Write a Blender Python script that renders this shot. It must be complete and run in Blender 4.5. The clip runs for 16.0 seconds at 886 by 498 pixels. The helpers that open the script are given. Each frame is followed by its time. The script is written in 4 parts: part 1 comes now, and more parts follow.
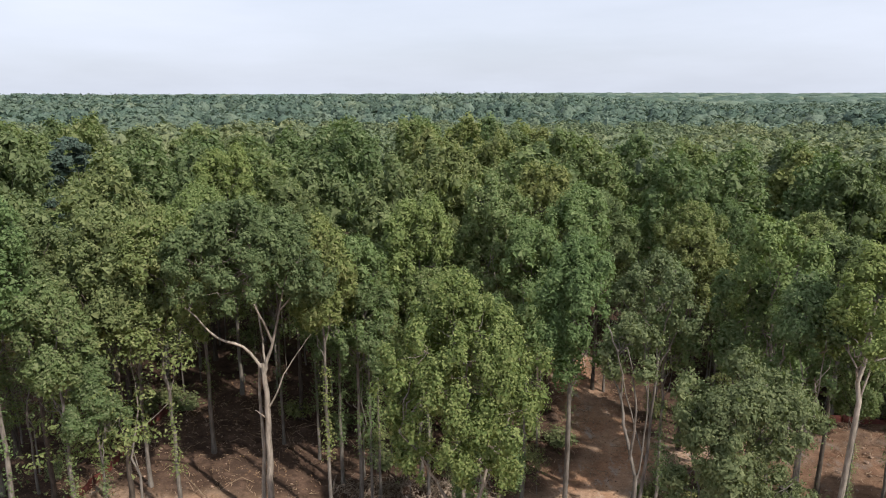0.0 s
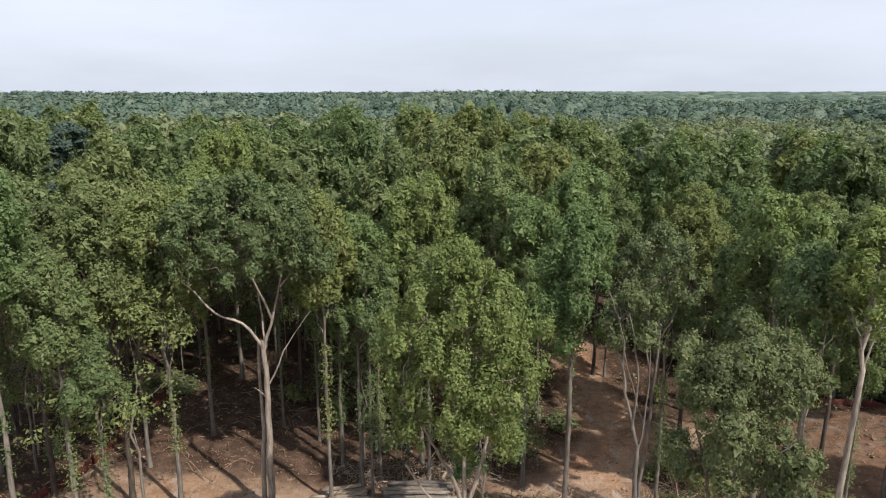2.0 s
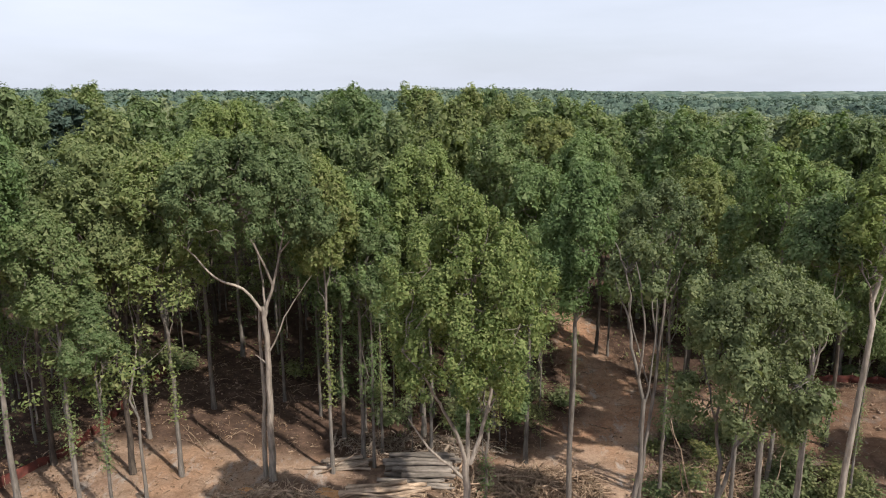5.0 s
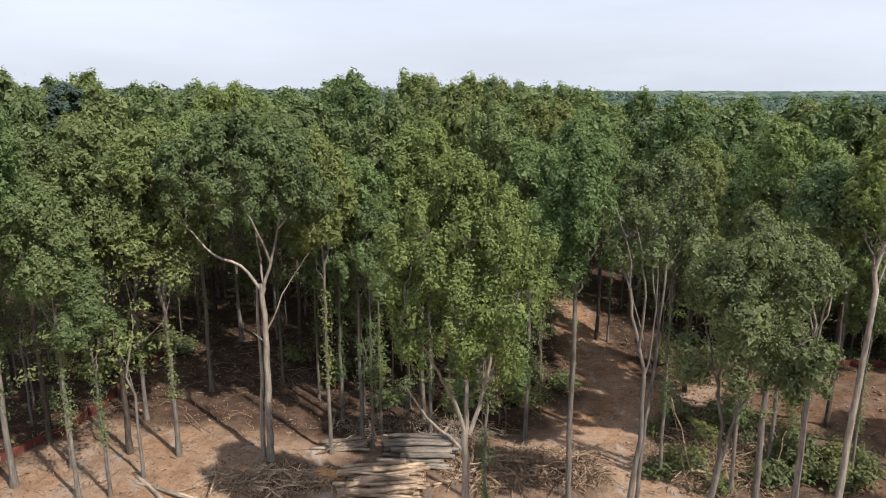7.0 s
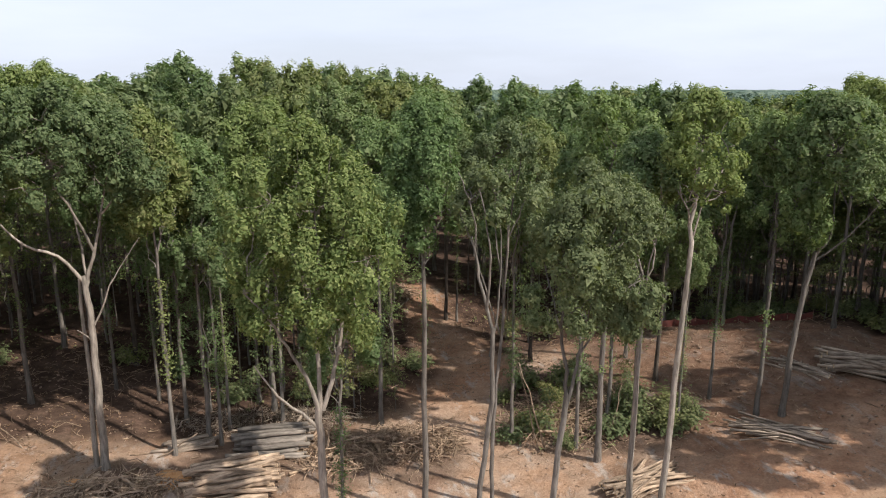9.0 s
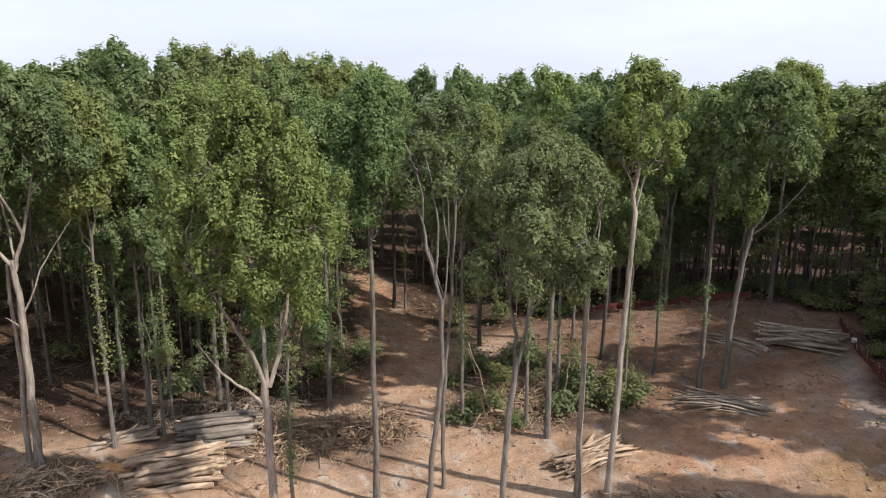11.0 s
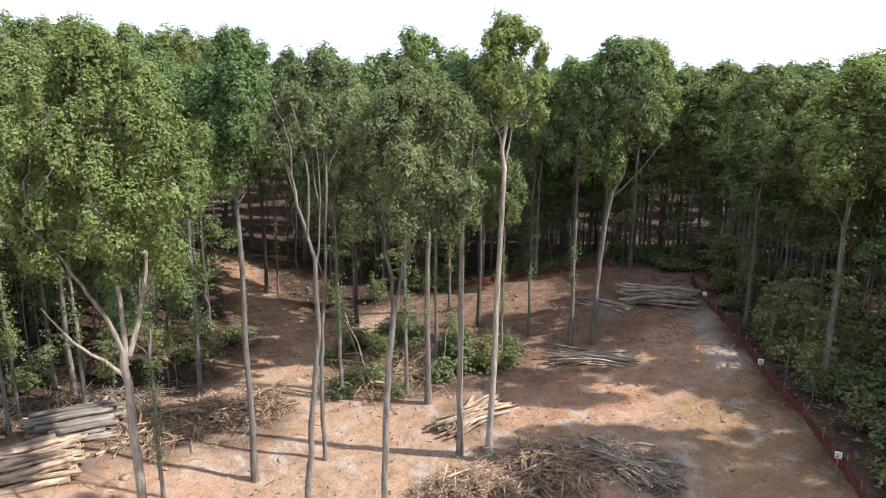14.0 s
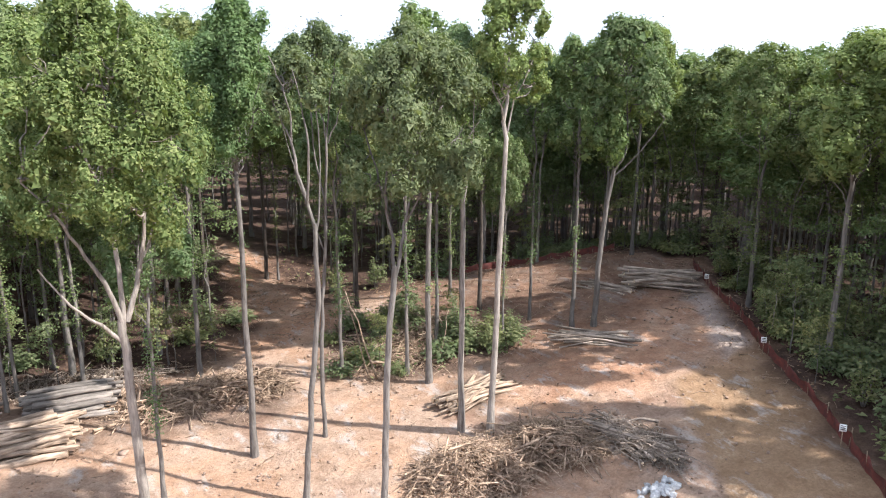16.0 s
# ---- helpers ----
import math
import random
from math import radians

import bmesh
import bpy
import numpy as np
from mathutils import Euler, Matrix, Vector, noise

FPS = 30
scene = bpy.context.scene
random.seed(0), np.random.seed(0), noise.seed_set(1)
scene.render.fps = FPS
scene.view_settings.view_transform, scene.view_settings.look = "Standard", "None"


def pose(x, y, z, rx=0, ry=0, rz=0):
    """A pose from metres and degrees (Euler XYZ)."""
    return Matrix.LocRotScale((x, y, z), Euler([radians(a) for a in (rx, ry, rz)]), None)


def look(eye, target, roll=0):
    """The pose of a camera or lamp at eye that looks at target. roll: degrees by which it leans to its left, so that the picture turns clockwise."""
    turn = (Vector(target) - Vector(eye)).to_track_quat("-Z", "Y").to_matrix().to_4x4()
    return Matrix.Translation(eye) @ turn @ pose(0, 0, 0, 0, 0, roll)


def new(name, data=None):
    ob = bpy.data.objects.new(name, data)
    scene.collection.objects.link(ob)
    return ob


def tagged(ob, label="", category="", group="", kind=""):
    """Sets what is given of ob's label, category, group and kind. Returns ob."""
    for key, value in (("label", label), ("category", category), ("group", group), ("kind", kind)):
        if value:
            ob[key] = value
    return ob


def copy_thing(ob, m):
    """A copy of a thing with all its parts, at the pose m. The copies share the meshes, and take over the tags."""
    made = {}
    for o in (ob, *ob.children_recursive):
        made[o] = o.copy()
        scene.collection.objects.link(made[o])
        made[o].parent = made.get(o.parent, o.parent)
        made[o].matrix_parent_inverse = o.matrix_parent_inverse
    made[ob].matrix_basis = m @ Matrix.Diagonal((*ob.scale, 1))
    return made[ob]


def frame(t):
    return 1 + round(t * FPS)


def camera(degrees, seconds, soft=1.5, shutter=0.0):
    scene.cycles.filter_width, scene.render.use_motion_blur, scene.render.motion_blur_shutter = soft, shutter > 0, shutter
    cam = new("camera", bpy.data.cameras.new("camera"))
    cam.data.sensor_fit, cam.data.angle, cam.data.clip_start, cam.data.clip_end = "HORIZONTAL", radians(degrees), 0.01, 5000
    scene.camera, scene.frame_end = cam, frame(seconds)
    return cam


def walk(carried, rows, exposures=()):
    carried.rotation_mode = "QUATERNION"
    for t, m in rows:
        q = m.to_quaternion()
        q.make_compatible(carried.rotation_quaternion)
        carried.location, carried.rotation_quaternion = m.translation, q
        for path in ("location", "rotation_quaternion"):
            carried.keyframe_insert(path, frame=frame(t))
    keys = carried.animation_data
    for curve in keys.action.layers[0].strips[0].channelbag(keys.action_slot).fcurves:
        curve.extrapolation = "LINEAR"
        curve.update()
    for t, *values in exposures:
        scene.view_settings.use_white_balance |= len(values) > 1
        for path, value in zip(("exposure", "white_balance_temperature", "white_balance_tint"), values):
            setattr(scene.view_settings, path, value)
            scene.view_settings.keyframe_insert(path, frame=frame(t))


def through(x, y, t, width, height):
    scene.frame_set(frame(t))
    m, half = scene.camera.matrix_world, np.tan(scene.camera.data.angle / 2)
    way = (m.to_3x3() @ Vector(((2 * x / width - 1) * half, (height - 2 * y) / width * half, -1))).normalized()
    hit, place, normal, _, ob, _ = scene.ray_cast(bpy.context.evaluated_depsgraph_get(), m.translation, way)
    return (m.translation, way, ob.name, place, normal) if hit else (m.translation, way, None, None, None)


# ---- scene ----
cam = camera(65.3, 16.0, soft=1.1)
# seconds, x, y, z, yaw, pitch, roll
PATH = [
    (0.0, 0.04, 0.05, 32.50, -0.05, -12.65, -0.12),
    (0.5, 0.04, 0.03, 32.11, -0.03, -12.69, -0.12),
    (1.0, 0.05, 0.00, 31.73, -0.01, -12.72, -0.12),
    (1.5, 0.06, -0.02, 31.33, -0.02, -12.74, -0.12),
    (2.0, 0.04, -0.03, 30.93, -0.01, -12.72, -0.12),
    (2.5, -0.02, -0.01, 30.53, -0.02, -12.72, -0.12),
    (3.0, -0.07, 0.01, 30.12, -0.01, -12.71, -0.12),
    (3.5, -0.11, 0.00, 29.71, 0.02, -12.73, -0.12),
    (4.0, -0.11, -0.03, 29.31, 0.03, -12.72, -0.12),
    (6.5, -0.05, -0.06, 27.25, 0.07, -12.65, -0.12),
    (7.0, -0.02, -0.06, 26.87, 0.07, -12.67, -0.12),
    (7.5, 0.03, -0.01, 26.48, -3.01, -12.69, -0.10),
    (8.0, 0.01, 0.01, 26.10, -5.61, -12.72, -0.08),
    (8.5, 0.03, 0.07, 25.71, -8.75, -12.74, -0.06),
    (9.0, 0.01, 0.05, 25.33, -12.84, -12.77, -0.04),
    (9.2, 0.01, 0.05, 25.17, -12.86, -12.76, -0.04),
    (11.3, 0.01, 0.02, 23.66, -19.88, -12.70, 0.00),
    (11.5, 0.03, 0.02, 23.51, -23.68, -12.68, 0.03),
    (12.0, 0.05, 0.03, 23.11, -27.91, -12.68, 0.05),
    (12.5, 0.04, 0.01, 22.73, -27.89, -12.69, 0.05),
    (13.0, 0.03, -0.01, 22.34, -27.91, -12.71, 0.05),
    (13.5, 0.03, -0.02, 21.96, -27.91, -12.70, 0.05),
    (14.0, 0.02, -0.02, 21.57, -27.90, -12.71, 0.05),
    (14.5, 0.01, -0.00, 21.18, -27.87, -12.71, 0.05),
    (15.0, -0.01, -0.01, 20.78, -27.88, -12.70, 0.05),
    (15.5, -0.02, -0.01, 20.39, -27.87, -12.71, 0.05),
    (16.0, -0.04, -0.02, 20.00, -27.89, -12.68, 0.05),
]
EXPOSURES = [(0, 0.11, 6350, 11), (4, 0.13, 6350, 11), (7, 0.15, 6350, 11), (9, 0.23, 6300, 11), (12, 0.38, 6250, 12), (14, 0.74, 6000, 12), (16, 1.1, 5820, 12)]
walk(cam, [(t, pose(x, y, z, 0, 0, w) @ pose(0, 0, 0, 90 + p, 0, 0) @ pose(0, 0, 0, 0, 0, r)) for t, x, y, z, w, p, r in PATH], EXPOSURES)

# ---- light ----
SUN_DIR = Vector((0.75, -0.66, 0.0)).normalized()
SUN_UP = radians(46)
world = bpy.data.worlds.new("sky")
scene.world = world
world.use_nodes = True
wn, wl = world.node_tree.nodes, world.node_tree.links
wn.clear()
sky = wn.new("ShaderNodeTexSky")
sky.sky_type, sky.sun_disc = "NISHITA", False
sky.sun_elevation = SUN_UP
sky.sun_rotation = math.atan2(SUN_DIR.x, SUN_DIR.y)
sky.dust_density, sky.air_density = 2.5, 1.0
gain = wn.new("ShaderNodeMix")
gain.data_type, gain.blend_type = "RGBA", "MULTIPLY"
gain.inputs["Factor"].default_value = 1.0
gain.inputs["B"].default_value = (0.1, 0.1, 0.1, 1)
wl.new(sky.outputs["Color"], gain.inputs["A"])
# a thin, high, nearly even cloud veil over the blue
wtc = wn.new("ShaderNodeTexCoord")
wmap = wn.new("ShaderNodeMapping")
wmap.inputs["Scale"].default_value = (1.0, 1.6, 6.0)
wl.new(wtc.outputs["Generated"], wmap.inputs["Vector"])
cl = wn.new("ShaderNodeTexNoise")
cl.inputs["Scale"].default_value, cl.inputs["Detail"].default_value, cl.inputs["Roughness"].default_value = 1.3, 6, 0.55
wl.new(wmap.outputs["Vector"], cl.inputs["Vector"])
cr = wn.new("ShaderNodeMapRange")
cr.inputs["From Min"].default_value, cr.inputs["From Max"].default_value = 0.35, 0.7
cr.inputs["To Min"].default_value, cr.inputs["To Max"].default_value = 0.72, 0.98
wl.new(cl.outputs["Fac"], cr.inputs["Value"])
veil = wn.new("ShaderNodeMix")
veil.data_type = "RGBA"
wl.new(cr.outputs["Result"], veil.inputs["Factor"])
wl.new(gain.outputs["Result"], veil.inputs["A"])
veil.inputs["B"].default_value = (0.80, 0.85, 0.96, 1)
bg = wn.new("ShaderNodeBackground")
bg.inputs["Strength"].default_value = 1.0
wl.new(veil.outputs["Result"], bg.inputs["Color"])
wout = wn.new("ShaderNodeOutputWorld")
wl.new(bg.outputs["Background"], wout.inputs["Surface"])
sun = new("sun", bpy.data.lights.new("sun", "SUN"))
sun.data.energy, sun.data.angle, sun.data.color = 5.0, radians(0.8), (1.0, 0.93, 0.82)
sun.matrix_world = look(SUN_DIR * 60 + Vector((0, 40, 60 * math.tan(SUN_UP))), (0, 40, 0))

# ---- materials ----


def material(name, rough=0.8, spec=0.3):
    m = bpy.data.materials.new(name)
    m.use_nodes = True
    b = m.node_tree.nodes["Principled BSDF"]
    b.inputs["Roughness"].default_value = rough
    b.inputs["Specular IOR Level"].default_value = spec
    return m, m.node_tree.nodes, m.node_tree.links, b


def ramp(nodes, links, value, stops):
    r = nodes.new("ShaderNodeValToRGB")
    el = r.color_ramp.elements
    while len(el) < len(stops):
        el.new(0.5)
    for e, (p, c) in zip(el, stops):
        e.position, e.color = p, (*c, 1)
    links.new(value, r.inputs["Fac"])
    return r.outputs["Color"]


def mix(nodes, links, fac, a, b, how="MIX"):
    m = nodes.new("ShaderNodeMix")
    m.data_type, m.blend_type = "RGBA", how
    for key, v in (("Factor", fac), ("A", a), ("B", b)):
        if isinstance(v, bpy.types.NodeSocket):
            links.new(v, m.inputs[key])
        else:
            m.inputs[key].default_value = v if isinstance(v, (int, float)) else (*v, 1)
    return m.outputs["Result"]


def grain(nodes, links, scale, detail=4, rough=0.6, coords="Object", stretch=None):
    tc = nodes.new("ShaderNodeTexCoord")
    n = nodes.new("ShaderNodeTexNoise")
    n.inputs["Scale"].default_value, n.inputs["Detail"].default_value, n.inputs["Roughness"].default_value = scale, detail, rough
    if stretch:
        mp = nodes.new("ShaderNodeMapping")
        mp.inputs["Scale"].default_value = stretch
        links.new(tc.outputs[coords], mp.inputs["Vector"])
        links.new(mp.outputs["Vector"], n.inputs["Vector"])
    else:
        links.new(tc.outputs[coords], n.inputs["Vector"])
    return n.outputs["Fac"]


def bump(nodes, links, bsdf, height, strength, distance):
    b = nodes.new("ShaderNodeBump")
    b.inputs["Strength"].default_value, b.inputs["Distance"].default_value = strength, distance
    links.new(height, b.inputs["Height"])
    links.new(b.outputs["Normal"], bsdf.inputs["Normal"])


def leaf_material(name, dark, mid, light, through=0.3, regional=False):
    """Foliage: each leaf its own tone, each tree its own shade of green, light passing through the blades."""
    m, n, l, b = material(name, 0.7, 0.08)
    dark, mid, light = [(c[0] * 1.14, c[1] * 1.16, c[2] * 1.2) for c in (dark, mid, light)]
    geo = n.new("ShaderNodeNewGeometry")
    tone = ramp(n, l, geo.outputs["Random Per Island"], [(0.0, dark), (0.5, mid), (0.95, light)])
    if regional:
        var = ramp(n, l, grain(n, l, 0.02, 2), [(0.3, (0.8, 0.86, 0.86)), (0.5, (1, 1, 1)), (0.7, (1.2, 1.1, 0.95))])
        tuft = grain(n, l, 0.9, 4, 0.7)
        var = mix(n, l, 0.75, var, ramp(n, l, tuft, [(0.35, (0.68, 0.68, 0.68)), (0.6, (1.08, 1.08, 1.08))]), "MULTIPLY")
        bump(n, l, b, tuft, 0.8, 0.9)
    else:
        info = n.new("ShaderNodeObjectInfo")
        var = ramp(n, l, info.outputs["Random"], [(0.0, (0.82, 0.88, 0.86)), (0.35, (0.97, 0.98, 0.96)), (0.7, (1.1, 1.05, 0.96)), (1.0, (1.26, 1.12, 0.92))])
    col = mix(n, l, 1.0, tone, var, "MULTIPLY")
    l.new(col, b.inputs["Base Color"])
    t = n.new("ShaderNodeBsdfTranslucent")
    l.new(mix(n, l, 1.0, col, (1.25, 1.35, 0.7), "MULTIPLY"), t.inputs["Color"])
    s = n.new("ShaderNodeMixShader")
    s.inputs["Fac"].default_value = through
    l.new(b.outputs["BSDF"], s.inputs[1])
    l.new(t.outputs["BSDF"], s.inputs[2])
    l.new(s.outputs["Shader"], n["Material Output"].inputs["Surface"])
    return m


def bark_material(name, low, high, scale=3.0, along=(2.2, 2.2, 0.35)):
    m, n, l, b = material(name, 0.9, 0.15)
    g1 = grain(n, l, scale, 6, 0.65, stretch=along)
    g2 = grain(n, l, 0.5, 3)
    info = n.new("ShaderNodeObjectInfo")
    c = ramp(n, l, g1, [(0.34, low), (0.64, high)])
    c = mix(n, l, 0.6, c, ramp(n, l, g2, [(0.35, (0.62, 0.62, 0.58)), (0.65, (1.15, 1.12, 1.08))]), "MULTIPLY")
    c = mix(n, l, 0.8, c, ramp(n, l, info.outputs["Random"], [(0.0, (0.7, 0.68, 0.66)), (1.0, (1.15, 1.12, 1.08))]), "MULTIPLY")
    l.new(c, b.inputs["Base Color"])
    bump(n, l, b, g1, 0.9, 0.06)
    return m


LEAF_POPLAR = leaf_material("leaf_poplar", (0.100, 0.139, 0.054), (0.133, 0.182, 0.073), (0.191, 0.230, 0.104), 0.3)
LEAF_OAK = leaf_material("leaf_oak", (0.082, 0.108, 0.048), (0.120, 0.149, 0.067), (0.182, 0.206, 0.100))
LEAF_FINE = leaf_material("leaf_fine", (0.088, 0.110, 0.054), (0.122, 0.144, 0.072), (0.168, 0.188, 0.098), 0.3)
LEAF_MAPLE = leaf_material("leaf_maple", (0.094, 0.131, 0.054), (0.128, 0.168, 0.072), (0.180, 0.205, 0.105))
LEAF_BROWN = leaf_material("leaf_olive", (0.118, 0.123, 0.057), (0.145, 0.150, 0.068), (0.172, 0.177, 0.084))
LEAF_PINE = leaf_material("leaf_pine", (0.044, 0.070, 0.059), (0.059, 0.088, 0.071), (0.078, 0.102, 0.089), 0.1)
# distance haze is put into these two greens: greyer, the farther one bluer
LEAF_HAZED = leaf_material("leaf_hazed", (0.062, 0.092, 0.070), (0.094, 0.132, 0.098), (0.135, 0.172, 0.128), 0.1, True)
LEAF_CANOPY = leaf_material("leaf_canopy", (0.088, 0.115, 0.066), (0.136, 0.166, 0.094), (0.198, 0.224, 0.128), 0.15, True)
LEAF_LOW = leaf_material("leaf_low", (0.088, 0.108, 0.050), (0.126, 0.146, 0.068), (0.19, 0.196, 0.104))
LEAF_BRIGHT = leaf_material("leaf_bright", (0.080, 0.116, 0.044), (0.122, 0.162, 0.060), (0.195, 0.228, 0.098), 0.32)
BARK_GREY = bark_material("bark_grey", (0.11, 0.098, 0.09), (0.25, 0.23, 0.21))
BARK_PALE = bark_material("bark_pale", (0.19, 0.165, 0.145), (0.43, 0.385, 0.34))
BARK_DARK = bark_material("bark_dark", (0.05, 0.042, 0.038), (0.14, 0.118, 0.10))
WOOD_CUT = bark_material("wood_log", (0.14, 0.10, 0.072), (0.53, 0.41, 0.31), 1.6, (0.5, 2.4, 2.4))
# darker grey log wood: the shade of a tree crown put into the colour
WOOD_SHADED = bark_material("wood_shaded", (0.10, 0.088, 0.078), (0.30, 0.265, 0.235), 1.6, (0.5, 2.4, 2.4))
WOOD_OLD = bark_material("wood_weathered", (0.14, 0.11, 0.088), (0.50, 0.415, 0.34), 1.6, (0.5, 2.4, 2.4))
BRUSH = bark_material("brushwood", (0.15, 0.10, 0.072), (0.50, 0.375, 0.27), 1.2)


def plain(name, low, high, scale, rough=0.8):
    m, n, l, b = material(name, rough)
    g = grain(n, l, scale, 5)
    l.new(ramp(n, l, g, [(0.3, low), (0.7, high)]), b.inputs["Base Color"])
    bump(n, l, b, g, 0.4, 0.02)
    return m


NETTING = plain("orange_netting", (0.075, 0.03, 0.026), (0.165, 0.045, 0.032), 2.5)
STAKE = plain("stake_wood", (0.17, 0.12, 0.08), (0.32, 0.24, 0.16), 8)
SIGN = plain("sign_white", (0.7, 0.7, 0.68), (0.82, 0.82, 0.8), 3, 0.5)
STONE = plain("grey_stone", (0.3, 0.3, 0.3), (0.55, 0.54, 0.52), 3)
SAWDUST = plain("fresh_chips", (0.42, 0.2, 0.08), (0.62, 0.36, 0.17), 5)
CUT_END = plain("cut_end", (0.55, 0.40, 0.24), (0.74, 0.58, 0.40), 10)

# ---- terrain ----


def smooth(a, b, x):
    u = np.clip((x - a) / (b - a), 0, 1)
    return u * u * (3 - 2 * u)


def ground(x, y):
    """Height of the land: a shallow bowl round the clearing, a wooded rise behind it, a lower plain, then far ridges."""
    x, y = np.asarray(x, float), np.asarray(y, float)
    r = np.hypot(x, y)
    bowl = np.where(x > 7, 6 * (1 - np.exp(-0.00077 * (x - 7) ** 2)) * (1 - 0.9 * smooth(50, 70, y)), 3.8 * (1 - np.exp(-0.0013 * (x - 7) ** 2)))
    rise = 5.0 * np.exp(-(((x + 2) / 23) ** 2) - ((y - 92) / 20) ** 2)
    near = bowl + rise - 0.4 + 0.02 * np.clip(y - 38, -15, 45)
    az = np.arctan2(x, np.maximum(y, 1e-3))
    far = -3 + 11 * smooth(300, 620, r) * (1 - 0.75 * smooth(0.1, 0.42, az)) + 9 * smooth(900, 2600, r) * smooth(0.0, 0.35, az)
    far = far + 1.6 * np.sin(x / 61 + 1) * np.sin(y / 83) * smooth(150, 400, r)
    w = smooth(95, 230, r)
    return near * (1 - w) + far * w


def gz(x, y):
    return float(ground(x, y))


CLEARING = [(-31, 34), (-28, 46), (-26, 60), (-18, 63), (-10, 57), (-4.5, 52.5), (6, 51.5), (12, 57), (12.3, 72), (13, 83), (17, 83), (17.8, 72), (19, 62),
            (24, 59), (31, 62), (38, 61), (47, 56.5), (51, 45), (46.6, 39), (40, 28.5), (34.3, 18.8), (27, 9), (22, -8), (-24, -8), (-36, 15)]
ISLAND = [(13.8, 44.8), (17.5, 42), (23.5, 41.2), (29.5, 40.8), (30.5, 46), (25, 53.5), (19, 54.5), (16.2, 50.5)]


def poly_distance(poly, x, y):
    """Distance to the outline of a polygon, negative inside it; x and y are arrays."""
    x, y = np.asarray(x, float), np.asarray(y, float)
    inside, best = np.zeros(x.shape, bool), np.full(x.shape, 1e9)
    for (ax, ay), (bx, by) in zip(poly, poly[1:] + poly[:1]):
        dx, dy = bx - ax, by - ay
        u = np.clip(((x - ax) * dx + (y - ay) * dy) / (dx * dx + dy * dy), 0, 1)
        best = np.minimum(best, np.hypot(x - ax - u * dx, y - ay - u * dy))
        if dy:
            inside ^= ((ay > y) != (by > y)) & (x < dx * (y - ay) / dy + ax)
    return np.where(inside, -best, best)


# ---- mesh helpers ----
RNG = np.random.default_rng(7)


class Geo:
    """Collects quads and triangles for one mesh."""

    def __init__(self):
        self.v, self.q, self.t, self.n = [], [np.zeros((0, 4), np.int32)], [np.zeros((0, 3), np.int32)], 0

    def add(self, verts, faces, corners=4):
        self.v.append(np.asarray(verts, np.float32).reshape(-1, 3))
        (self.q if corners == 4 else self.t).append(np.asarray(faces, np.int32).reshape(-1, corners) + self.n)
        self.n += len(self.v[-1])

    def mesh(self, name, mat, smooth_faces=False):
        me = bpy.data.meshes.new(name)
        if not self.v:
            return me
        v, q, t = np.concatenate(self.v), np.concatenate(self.q), np.concatenate(self.t)
        me.vertices.add(len(v))
        me.vertices.foreach_set("co", v.ravel())
        me.loops.add(q.size + t.size)
        me.loops.foreach_set("vertex_index", np.concatenate([q.ravel(), t.ravel()]))
        me.polygons.add(len(q) + len(t))
        me.polygons.foreach_set("loop_start", np.concatenate([np.arange(len(q)) * 4, q.size + np.arange(len(t)) * 3]).astype(np.int32))
        me.update(calc_edges=True)
        if smooth_faces:
            me.polygons.foreach_set("use_smooth", np.ones(len(q) + len(t), bool))
        for one in (mat if isinstance(mat, (list, tuple)) else [mat]):
            me.materials.append(one)
        return me


def part(name, geo, mat, parent, label="", smooth_faces=False):
    ob = new(name, geo.mesh(name, mat, smooth_faces) if isinstance(geo, Geo) else geo)
    ob.parent = parent
    return tagged(ob, label)


def tube(geo, pts, radii, sides=8, caps=False):
    """A bent tapering stem through the points."""
    pts = np.asarray(pts, float)
    k = len(pts)
    tang = np.gradient(pts, axis=0)
    tang /= np.linalg.norm(tang, axis=1)[:, None] + 1e-9
    ref = np.array([1.0, 0.13, 0.07]) if abs(tang[:, 0]).mean() < 0.8 else np.array([0.05, 0.1, 1.0])
    a = np.cross(tang, ref)
    a /= np.linalg.norm(a, axis=1)[:, None] + 1e-9
    b = np.cross(tang, a)
    th = np.linspace(0, 2 * np.pi, sides, endpoint=False)
    rad = np.asarray(radii, float)[:, None, None]
    ring = pts[:, None] + rad * (a[:, None] * np.cos(th)[None, :, None] + b[:, None] * np.sin(th)[None, :, None])
    i, j = np.meshgrid(np.arange(k - 1), np.arange(sides), indexing="ij")
    j2 = (j + 1) % sides
    quads = np.stack([i * sides + j, i * sides + j2, (i + 1) * sides + j2, (i + 1) * sides + j], -1).reshape(-1, 4)
    if caps:
        half = [(m, m + 1, sides - 2 - m, sides - 1 - m) for m in range(sides // 2 - 1)]
        quads = np.concatenate([quads, np.array(half)[:, ::-1], np.array(half) + (k - 1) * sides])
    geo.add(ring, quads)


